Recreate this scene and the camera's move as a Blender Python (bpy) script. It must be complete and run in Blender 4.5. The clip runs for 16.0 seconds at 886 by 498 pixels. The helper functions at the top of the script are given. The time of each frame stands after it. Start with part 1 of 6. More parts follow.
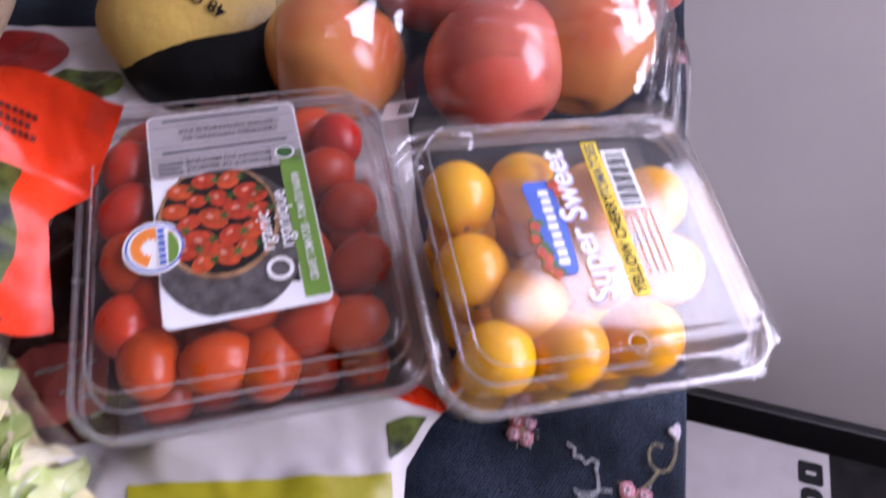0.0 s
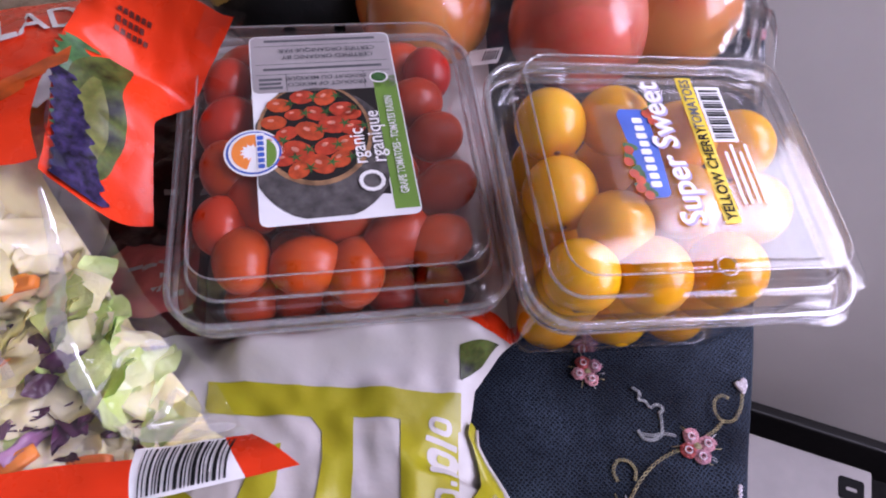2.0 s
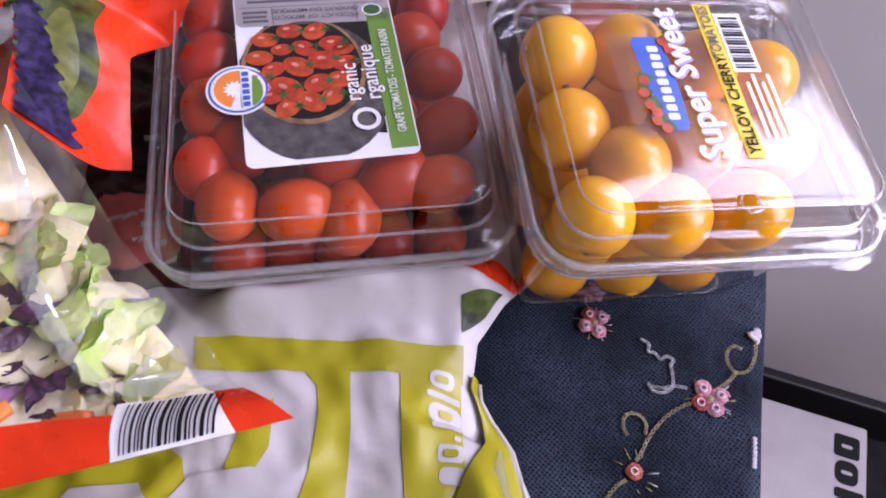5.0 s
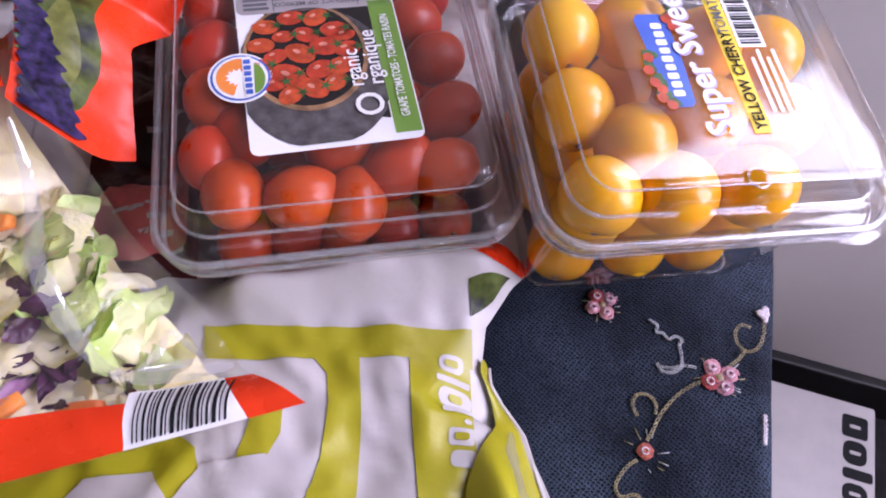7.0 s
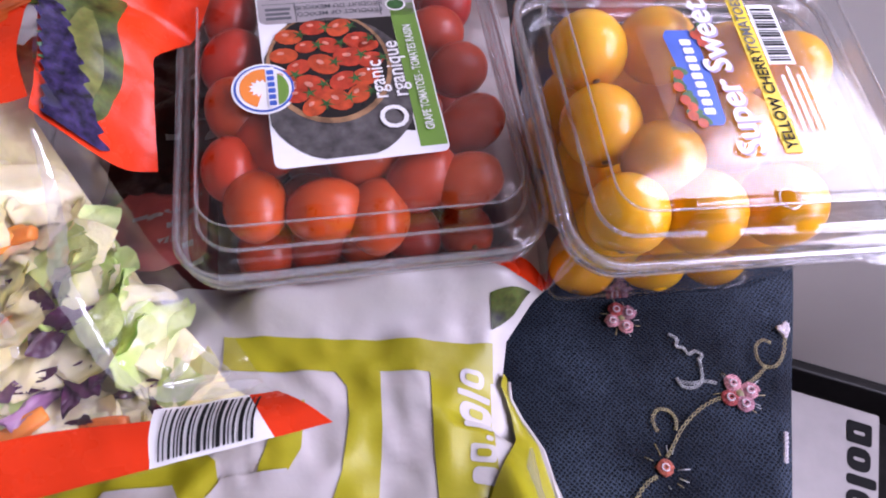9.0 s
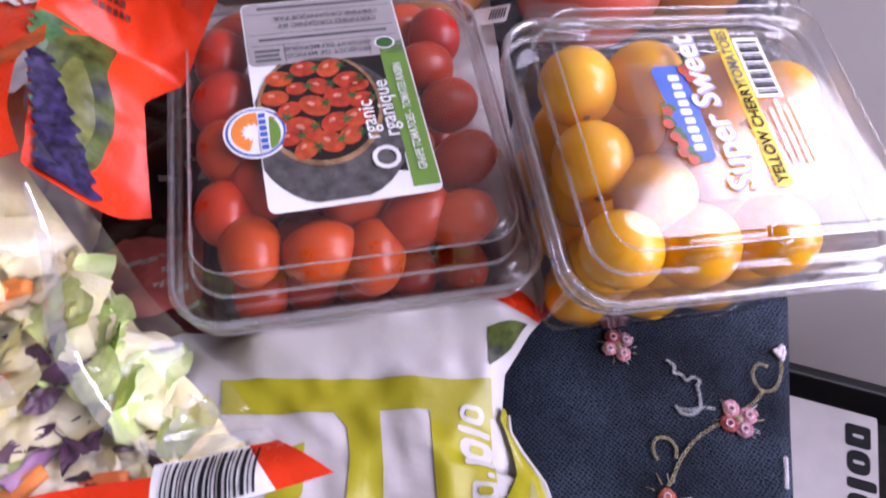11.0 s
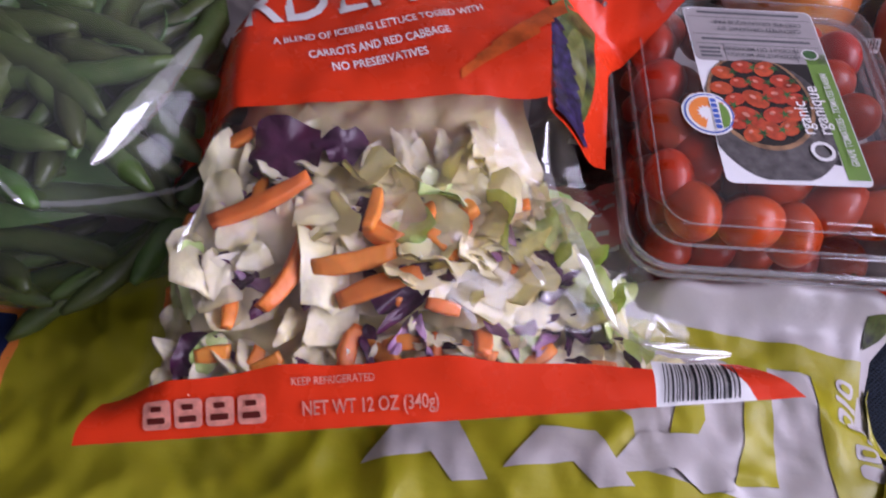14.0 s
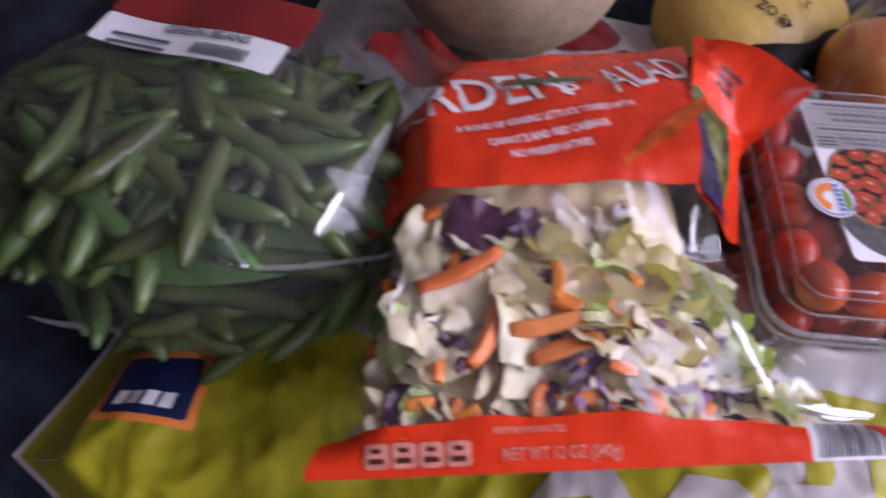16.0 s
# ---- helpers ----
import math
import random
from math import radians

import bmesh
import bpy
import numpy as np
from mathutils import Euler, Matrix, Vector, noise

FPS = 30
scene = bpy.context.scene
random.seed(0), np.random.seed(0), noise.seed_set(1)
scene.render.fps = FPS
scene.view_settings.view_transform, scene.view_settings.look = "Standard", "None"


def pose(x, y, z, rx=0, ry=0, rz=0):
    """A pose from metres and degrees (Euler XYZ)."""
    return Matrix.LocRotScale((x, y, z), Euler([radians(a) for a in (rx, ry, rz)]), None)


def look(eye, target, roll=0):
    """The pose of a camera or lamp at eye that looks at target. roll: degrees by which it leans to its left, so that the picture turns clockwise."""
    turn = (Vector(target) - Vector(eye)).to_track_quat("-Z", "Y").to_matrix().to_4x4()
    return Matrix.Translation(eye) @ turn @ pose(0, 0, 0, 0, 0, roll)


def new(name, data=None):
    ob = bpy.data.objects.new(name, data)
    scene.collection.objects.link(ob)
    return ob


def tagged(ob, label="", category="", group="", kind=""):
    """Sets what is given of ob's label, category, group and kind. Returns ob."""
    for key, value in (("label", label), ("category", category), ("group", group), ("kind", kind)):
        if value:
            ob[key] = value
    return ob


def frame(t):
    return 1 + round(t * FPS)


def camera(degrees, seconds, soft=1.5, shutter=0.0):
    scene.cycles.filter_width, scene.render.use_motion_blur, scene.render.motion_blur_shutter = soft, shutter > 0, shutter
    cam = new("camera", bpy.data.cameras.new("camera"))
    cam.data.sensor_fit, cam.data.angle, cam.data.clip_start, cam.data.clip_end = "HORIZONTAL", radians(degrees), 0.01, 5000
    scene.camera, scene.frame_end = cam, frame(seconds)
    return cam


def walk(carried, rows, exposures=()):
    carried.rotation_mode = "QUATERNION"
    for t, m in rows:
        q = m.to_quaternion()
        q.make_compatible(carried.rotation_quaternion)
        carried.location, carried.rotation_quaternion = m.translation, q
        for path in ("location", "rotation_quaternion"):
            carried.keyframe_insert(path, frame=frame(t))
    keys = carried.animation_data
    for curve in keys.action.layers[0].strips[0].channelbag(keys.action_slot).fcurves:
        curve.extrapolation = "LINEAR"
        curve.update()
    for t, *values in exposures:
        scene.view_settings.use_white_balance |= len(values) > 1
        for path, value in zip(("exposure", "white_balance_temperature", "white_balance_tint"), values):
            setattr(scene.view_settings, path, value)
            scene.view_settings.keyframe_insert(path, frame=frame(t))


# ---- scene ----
cam = camera(65.4, 16.0, 2.0, 0.5)
# seconds, eye, a point looked at, roll
ROWS = [
    (0, (0.00125, 0.00327, 1.12785), (-0.00096, 0.17345, 0.88079), -0.337),
    (0.5, (0.00332, -0.02207, 1.12340), (-0.01086, 0.13676, 0.86929), -4.662),
    (1, (0.00092, -0.02336, 1.13586), (-0.01782, 0.14966, 0.89150), -3.709),
    (1.5, (-0.00923, -0.02606, 1.12018), (-0.02455, 0.14539, 0.87448), -0.697),
    (2, (-0.01544, -0.02517, 1.11539), (-0.03242, 0.14644, 0.86991), -0.147),
    (2.5, (-0.01811, -0.02456, 1.10902), (-0.03393, 0.14569, 0.86252), -0.173),
    (3, (-0.01435, -0.02381, 1.10580), (-0.02823, 0.14399, 0.85751), 0.112),
    (3.5, (-0.01075, -0.02298, 1.10575), (-0.02334, 0.14398, 0.85682), 0.276),
    (4, (-0.01630, -0.02279, 1.09983), (-0.02921, 0.14167, 0.84925), 0.376),
    (6.5, (-0.01891, -0.02531, 1.09742), (-0.03191, 0.13246, 0.84259), -0.782),
    (7, (-0.01935, -0.02558, 1.09676), (-0.03321, 0.13162, 0.84162), -1.476),
    (7.5, (-0.02406, -0.02621, 1.09730), (-0.03885, 0.13067, 0.84202), -1.564),
    (8, (-0.02589, -0.02229, 1.09908), (-0.04067, 0.13379, 0.84330), -1.194),
    (10.5, (-0.02902, -0.01868, 1.09713), (-0.04106, 0.13782, 0.84147), -1.028),
    (11, (-0.02820, -0.01216, 1.10418), (-0.03952, 0.14676, 0.84997), -1.675),
    (11.5, (-0.02939, -0.00513, 1.11515), (-0.04359, 0.16054, 0.86544), -3.014),
    (12, (-0.03677, -0.00784, 1.11638), (-0.05127, 0.15952, 0.86782), -2.297),
    (12.5, (-0.04654, -0.02576, 1.12062), (-0.06185, 0.14211, 0.87246), -1.401),
    (13, (-0.07896, -0.04662, 1.12201), (-0.10074, 0.12447, 0.87655), -0.907),
    (13.5, (-0.12149, -0.06826, 1.11912), (-0.16277, 0.09465, 0.87062), -1.806),
    (14, (-0.14129, -0.07358, 1.12897), (-0.19198, 0.08501, 0.87941), -2.462),
    (14.5, (-0.14680, -0.07225, 1.13986), (-0.19775, 0.08631, 0.89033), -2.185),
    (15, (-0.14345, -0.07269, 1.14889), (-0.19637, 0.09120, 0.90325), -2.453),
    (15.5, (-0.14970, -0.08388, 1.15183), (-0.20276, 0.08563, 0.91007), -1.931),
    (16, (-0.19521, -0.10160, 1.16459), (-0.25519, 0.06904, 0.92525), -2.517),
]
EXPOSURES = [(0, -0.34), (0.5, -0.48), (2, -0.44), (7, -0.20), (11.5, -0.17), (12.8, -0.22), (14, -0.62), (15, -0.61), (16, -0.52)]
walk(cam, [(t, look(eye, target, roll)) for t, eye, target, roll in ROWS], EXPOSURES)

# ---- world and light ----
T = 0.85  # height of the covered table top
WALL_O, WALL_A, WALL_B = Vector((0.525, 0.418, 0)), Vector((0.968, -0.25, 0)), Vector((0.25, 0.968, 0))
ROOM_YAW = -14.5


def room(a, b, z):
    return WALL_O + WALL_A * a + WALL_B * b + Vector((0, 0, z))


world = bpy.data.worlds.new("sky")
scene.world = world
world.use_nodes = True
sky = world.node_tree.nodes.new("ShaderNodeTexSky")
sky.sky_type, sky.sun_disc = "NISHITA", False
sky.sun_elevation, sky.sun_rotation = radians(40), radians(30)
world.node_tree.links.new(sky.outputs[0], world.node_tree.nodes["Background"].inputs[0])
world.node_tree.nodes["Background"].inputs[1].default_value = 0.12

sun = new("sun", bpy.data.lights.new("sun", "SUN"))
sun.data.energy, sun.data.angle, sun.data.color = 0.8, radians(12), (1, 0.96, 0.9)
sun.matrix_world = look((1.6, 3.0, 5.0), (0, 0, 0.9))


def window_light(name, centre, target, w, h, watts, color):
    ob = new(name, bpy.data.lights.new(name, "AREA"))
    ob.data.shape, ob.data.size, ob.data.size_y, ob.data.energy, ob.data.color = "RECTANGLE", w, h, watts, color
    ob.matrix_world = look(centre, target)
    return ob


window_light("window_light", room(0.32, -0.012, 1.59), room(0.32, -1, 1.59), 0.86, 0.70, 30, (0.775, 0.735, 1.0))
window_light("side_window_light", room(0.888, -0.47, 1.6), room(0, -0.47, 1.6), 0.66, 1.16, 46, (0.775, 0.725, 1.0))
# added fill from behind, with no known source, to brighten the north wall
window_light("rear_fill_light", room(0.3, -2.588, 1.5), room(0.3, 0, 1.5), 1.06, 1.06, 3, (0.79, 0.74, 1.0))

# ---- materials ----


def nodes_of(name):
    m = bpy.data.materials.new(name)
    m.use_nodes = True
    nt = m.node_tree
    return m, nt, nt.nodes["Principled BSDF"], nt.nodes["Material Output"]


def mat(name, color, rough=0.5, vary=0.12, scale=60.0, bump=0.15, fine=6.0, dist=0.001, per_object=0.0, second=None, sss=0.0, coat=0.0, metal=0.0, sheen=0.0, spec=0.5):
    """Paint, skin, card or cloth: a base colour that drifts at two scales, with fine relief."""
    m, nt, p, _ = nodes_of(name)
    n, ln = nt.nodes, nt.links
    co = n.new("ShaderNodeTexCoord")
    big, small = n.new("ShaderNodeTexNoise"), n.new("ShaderNodeTexNoise")
    for tex, s in ((big, scale), (small, scale * fine)):
        tex.inputs["Scale"].default_value, tex.inputs["Detail"].default_value = s, 4
        ln.new(co.outputs["Object"], tex.inputs["Vector"])
    ramp = n.new("ShaderNodeValToRGB")
    c = np.array(color)
    ramp.color_ramp.elements[0].position, ramp.color_ramp.elements[1].position = 0.3, 0.7
    ramp.color_ramp.elements[0].color = (*(second if second else np.clip(c * (1 - vary * 2), 0, 1)), 1)
    ramp.color_ramp.elements[1].color = (*np.clip(c * (1 + vary), 0, 1), 1)
    ln.new(big.outputs["Fac"], ramp.inputs["Fac"])
    hsv = n.new("ShaderNodeHueSaturation")
    ln.new(ramp.outputs["Color"], hsv.inputs["Color"])
    info = n.new("ShaderNodeObjectInfo")
    for slot, amount, mid in (("Hue", 0.035 * per_object, 0.5), ("Value", 0.5 * per_object, 1.0)):
        r = n.new("ShaderNodeMapRange")
        r.inputs["To Min"].default_value, r.inputs["To Max"].default_value = mid - amount, mid + amount
        ln.new(info.outputs["Random"], r.inputs["Value"])
        ln.new(r.outputs[0], hsv.inputs[slot])
    mul = n.new("ShaderNodeMix")
    mul.data_type, mul.blend_type = "RGBA", "MULTIPLY"
    mul.inputs["Factor"].default_value = vary
    ln.new(hsv.outputs["Color"], mul.inputs[6])
    ln.new(small.outputs["Color"], mul.inputs[7])
    ln.new(mul.outputs[2], p.inputs["Base Color"])
    rr = n.new("ShaderNodeMapRange")
    rr.inputs["To Min"].default_value, rr.inputs["To Max"].default_value = max(rough - 0.06, 0.02), min(rough + 0.08, 1)
    ln.new(small.outputs["Fac"], rr.inputs["Value"])
    ln.new(rr.outputs[0], p.inputs["Roughness"])
    if bump:
        b = n.new("ShaderNodeBump")
        b.inputs["Strength"].default_value, b.inputs["Distance"].default_value = bump, dist
        ln.new(small.outputs["Fac"], b.inputs["Height"])
        ln.new(b.outputs[0], p.inputs["Normal"])
    p.inputs["Metallic"].default_value = metal
    p.inputs["Specular IOR Level"].default_value = spec
    p.inputs["Coat Weight"].default_value = coat
    p.inputs["Coat Roughness"].default_value = 0.08
    if sss:
        p.inputs["Subsurface Weight"].default_value, p.inputs["Subsurface Scale"].default_value = sss, 0.006
        p.inputs["Subsurface Radius"].default_value = (1, 0.4, 0.2)
    if sheen:
        p.inputs["Sheen Weight"].default_value, p.inputs["Sheen Roughness"].default_value = sheen, 0.4
    return m


def film(name, tint=(1, 1, 1), rough=0.06, ior=1.45, bump=0.3, scale=40.0, dist=0.002, haze=0.0):
    """Clear thin plastic: see-through, with gloss by Fresnel, creases and a little milky haze."""
    m, nt, p, out = nodes_of(name)
    n, ln = nt.nodes, nt.links
    co, tex, b = n.new("ShaderNodeTexCoord"), n.new("ShaderNodeTexNoise"), n.new("ShaderNodeBump")
    tex.inputs["Scale"].default_value, tex.inputs["Detail"].default_value, tex.inputs["Roughness"].default_value = scale, 3, 0.55
    ln.new(co.outputs["Object"], tex.inputs["Vector"])
    b.inputs["Strength"].default_value, b.inputs["Distance"].default_value = bump, dist
    ln.new(tex.outputs["Fac"], b.inputs["Height"])
    clear, gloss, face, mix = n.new("ShaderNodeBsdfTransparent"), n.new("ShaderNodeBsdfGlossy"), n.new("ShaderNodeLayerWeight"), n.new("ShaderNodeMixShader")
    power, fres = n.new("ShaderNodeMath"), n.new("ShaderNodeMapRange")
    power.operation = "POWER"
    power.inputs[1].default_value = 4.5
    face.inputs["Blend"].default_value = 0.5
    clear.inputs[0].default_value = (*tint, 1)
    gloss.inputs["Roughness"].default_value = rough
    fres.inputs["To Min"].default_value, fres.inputs["To Max"].default_value = 1.4 * ((ior - 1) / (ior + 1)) ** 2, 0.95
    ln.new(face.outputs["Facing"], power.inputs[0])
    ln.new(power.outputs[0], fres.inputs["Value"])
    ln.new(b.outputs[0], gloss.inputs["Normal"])
    ln.new(b.outputs[0], face.inputs["Normal"])
    ln.new(fres.outputs[0], mix.inputs[0])
    body = clear
    if haze:
        milk, blend = n.new("ShaderNodeBsdfDiffuse"), n.new("ShaderNodeMixShader")
        milk.inputs[0].default_value = (0.85, 0.85, 0.86, 1)
        blend.inputs[0].default_value = haze
        ln.new(clear.outputs[0], blend.inputs[1])
        ln.new(milk.outputs[0], blend.inputs[2])
        body = blend
    ln.new(body.outputs[0], mix.inputs[1])
    ln.new(gloss.outputs[0], mix.inputs[2])
    ln.new(mix.outputs[0], out.inputs["Surface"])
    n.remove(p)
    return m


M_WALL = mat("wall_paint", (0.82, 0.76, 0.71), 0.38, 0.05, 3, 0.06, 40)
# unseen walls and ceiling, kept dark to cut bounced light and reflections
M_UNSEEN_WALL = mat("dark_unseen_wall", (0.16, 0.11, 0.08), 0.5, 0.25, 6, 0.2, 20)
M_CEIL = mat("ceiling_paint", (0.26, 0.25, 0.24), 0.8, 0.05, 4, 0.1, 30)
M_TRIM = mat("dark_trim", (0.010, 0.008, 0.008), 0.5, 0.2, 20, 0.1)
M_FLOOR = mat("dark_carpet", (0.025, 0.022, 0.022), 0.95, 0.3, 30, 0.5, 20, 0.003)
M_FRAME = mat("window_frame_paint", (0.75, 0.75, 0.73), 0.4, 0.05, 10, 0.05)
M_WOOD = mat("dark_table_wood", (0.09, 0.05, 0.03), 0.4, 0.3, 15, 0.15)
M_CARD = mat("white_card", (0.46, 0.43, 0.42), 0.6, 0.05, 25, 0.08)
M_CARD_SIDE = mat("carton_side", (0.3, 0.22, 0.15), 0.8, 0.1, 25, 0.1)
M_INK = mat("black_ink", (0.010, 0.010, 0.011), 0.6, 0.1, 80, 0.0, spec=0.15)
M_WHITE_INK = mat("white_print", (0.82, 0.81, 0.8), 0.4, 0.04, 80, 0.0)
M_LILAC_INK = mat("lilac_print", (0.42, 0.36, 0.58), 0.4, 0.04, 80, 0.0)
M_GREY_INK = mat("grey_print", (0.10, 0.10, 0.11), 0.5, 0.05, 80, 0.0)
M_RED_SKIN = mat("red_tomato_skin", (0.53, 0.042, 0.007), 0.28, 0.12, 50, 0.03, 8, per_object=0.25, sss=0.2, coat=0.0, spec=0.4)
M_YELLOW_SKIN = mat("yellow_tomato_skin", (1.0, 0.46, 0.010), 0.24, 0.08, 45, 0.03, 8, per_object=0.15, sss=0.3, coat=0.12)
M_STEM = mat("tomato_scar", (0.30, 0.17, 0.05), 0.7, 0.2, 200, 0.2)
M_GREEN_STEM = mat("green_stem", (0.06, 0.14, 0.03), 0.6, 0.2, 150, 0.2)
M_PET = film("clear_rigid_plastic", (0.955, 0.955, 0.96), 0.10, 1.60, 0.08, 22, 0.004, 0.006)
# the haze whitens rims and highlight strips beyond their gloss
M_RIM = film("plastic_rim", (0.95, 0.95, 0.96), 0.06, 2.0, 0.12, 60, 0.002, 0.14)
M_CLING = film("clear_bag_film", (0.985, 0.985, 0.985), 0.06, 1.68, 0.14, 15, 0.008, 0.008)
M_BEAN_FILM = film("smooth_bag_film", (0.97, 0.97, 0.97), 0.07, 1.34, 0.03, 10, 0.009, 0.025)
M_SALAD_FILM = film("salad_bag_film", (0.985, 0.985, 0.985), 0.08, 1.42, 0.10, 15, 0.006, 0.012)
M_STICKER = film("clear_sticker", (0.99, 0.94, 0.90), 0.18, 1.5, 0.05, 60, 0.001, 0.03)
M_LABEL = mat("label_paper", (0.80, 0.79, 0.80), 0.35, 0.03, 60, 0.02)
M_LABEL_GREY = mat("label_grey", (0.36, 0.33, 0.33), 0.4, 0.05, 60, 0.02)
M_LABEL_GREEN = mat("label_green", (0.16, 0.30, 0.05), 0.35, 0.05, 60, 0.02)
M_LABEL_BLACK = mat("label_black", (0.014, 0.012, 0.012), 0.3, 0.1, 60, 0.02)
M_BOWL = mat("printed_bowl", (0.11, 0.10, 0.10), 0.4, 0.3, 220, 0.02)
M_BOWL_IN = mat("printed_wood_rim", (0.40, 0.22, 0.11), 0.4, 0.25, 220, 0.02)
M_PRINT_RED = mat("printed_tomato", (0.55, 0.070, 0.026), 0.35, 0.2, 300, 0.02, per_object=0.15)
M_PRINT_PINK = mat("printed_highlight", (0.78, 0.30, 0.22), 0.35, 0.2, 300, 0.0)
M_PRINT_LEAF = mat("printed_leaf", (0.05, 0.14, 0.04), 0.35, 0.3, 300, 0.0)
M_ORANGE_INK = mat("orange_print", (0.85, 0.26, 0.05), 0.4, 0.05, 80, 0.0)
M_BLUE_INK = mat("blue_print", (0.05, 0.12, 0.5), 0.35, 0.1, 80, 0.0)
M_NAVY_INK = mat("navy_print", (0.01, 0.018, 0.07), 0.35, 0.1, 80, 0.0)
M_YELLOW_INK = mat("yellow_print", (0.85, 0.62, 0.03), 0.4, 0.05, 80, 0.0)
M_PURPLE_INK = mat("violet_print", (0.035, 0.022, 0.085), 0.45, 0.7, 330, 0.1, spec=0.2)
M_OLIVE_INK = mat("olive_print", (0.10, 0.13, 0.028), 0.4, 0.5, 120, 0.1, spec=0.25)
M_RED_FILM = mat("red_printed_film", (0.74, 0.042, 0.010), 0.26, 0.10, 14, 0.25, 5, 0.002, spec=0.3)
M_CARROT_INK = mat("carrot_print", (0.62, 0.105, 0.018), 0.3, 0.25, 120, 0.05, spec=0.3)
M_CODE = mat("date_code_ink", (0.10, 0.010, 0.006), 0.4, 0.1, 80, 0.0)
M_AVOCADO = mat("avocado_print", (0.17, 0.18, 0.045), 0.35, 0.3, 150, 0.05, spec=0.3)
M_BAG = mat("white_bag_plastic", (0.50, 0.47, 0.46), 0.34, 0.05, 10, 0.3, 5, 0.003)
M_LIME = mat("lime_bag_print", (0.36, 0.33, 0.014), 0.36, 0.08, 12, 0.25, 6, 0.002)
M_LETTUCE = mat("pale_lettuce", (0.88, 0.80, 0.52), 0.34, 0.12, 45, 0.5, 4, 0.002, per_object=0.22, second=(0.90, 0.78, 0.42), sss=0.5)
M_LETTUCE_G = mat("green_lettuce", (0.46, 0.64, 0.16), 0.36, 0.16, 60, 0.6, 4, 0.002, per_object=0.3, second=(0.86, 0.88, 0.50), sss=0.3)
for m in (M_LETTUCE, M_LETTUCE_G):
    m.node_tree.nodes["Principled BSDF"].inputs["Subsurface Radius"].default_value = (0.8, 0.8, 0.35)
M_CABBAGE = mat("red_cabbage", (0.075, 0.012, 0.050), 0.35, 0.25, 70, 0.4, 5, 0.002, per_object=0.5)
M_CABBAGE_IN = mat("red_cabbage_rib", (0.50, 0.33, 0.44), 0.4, 0.2, 90, 0.3, 5, 0.001, per_object=0.4, second=(0.22, 0.06, 0.2))
M_CARROT = mat("carrot", (0.94, 0.26, 0.045), 0.42, 0.15, 90, 0.4, 5, 0.001, per_object=0.3, sss=0.2)
M_BEAN = mat("green_bean_skin", (0.048, 0.088, 0.018), 0.38, 0.2, 70, 0.35, 5, 0.001, per_object=0.9, second=(0.105, 0.150, 0.045))
M_APPLE = mat("apple_skin", (0.56, 0.075, 0.06), 0.2, 0.2, 26, 0.04, 9, per_object=0.2, second=(0.66, 0.19, 0.14), coat=0.4, sss=0.15)
M_APPLE_Y = mat("yellow_apple_skin", (0.66, 0.30, 0.09), 0.2, 0.15, 19, 0.04, 9, per_object=0.2, second=(0.56, 0.055, 0.03), coat=0.4, sss=0.15)
M_MELON = mat("melon_rind", (0.40, 0.28, 0.18), 0.75, 0.2, 90, 0.8, 3, 0.003, second=(0.27, 0.20, 0.12))
M_POTATO = mat("yellow_bag_print", (0.62, 0.42, 0.10), 0.35, 0.12, 25, 0.3, 5, 0.003)
M_BLACK_FILM = mat("black_film", (0.006, 0.006, 0.006), 0.4, 0.2, 20, 0.3, 5, 0.003, spec=0.15)
M_MAROON_FILM = mat("maroon_film", (0.045, 0.008, 0.008), 0.35, 0.3, 30, 0.3, 5, 0.003, spec=0.25)
M_ROSE_FILM = mat("rose_film", (0.42, 0.10, 0.09), 0.35, 0.15, 40, 0.3, 5, 0.002, spec=0.3)
M_TAG_RED = mat("dark_red_film", (0.25, 0.02, 0.018), 0.3, 0.15, 20, 0.3, 5, 0.002)
M_THREAD = mat("silver_thread", (0.42, 0.44, 0.46), 0.4, 0.3, 700, 0.3, 3)
M_THREAD_Y = mat("gold_thread", (0.32, 0.27, 0.13), 0.45, 0.3, 700, 0.3, 3)
M_THREAD_P = mat("pink_thread", (0.66, 0.30, 0.36), 0.6, 0.3, 900, 0.5, 3, per_object=0.5)
M_THREAD_R = mat("red_thread", (0.48, 0.08, 0.07), 0.6, 0.3, 900, 0.5, 3, per_object=0.4)
M_THREAD_W = mat("white_thread", (0.72, 0.66, 0.72), 0.6, 0.2, 900, 0.5, 3)


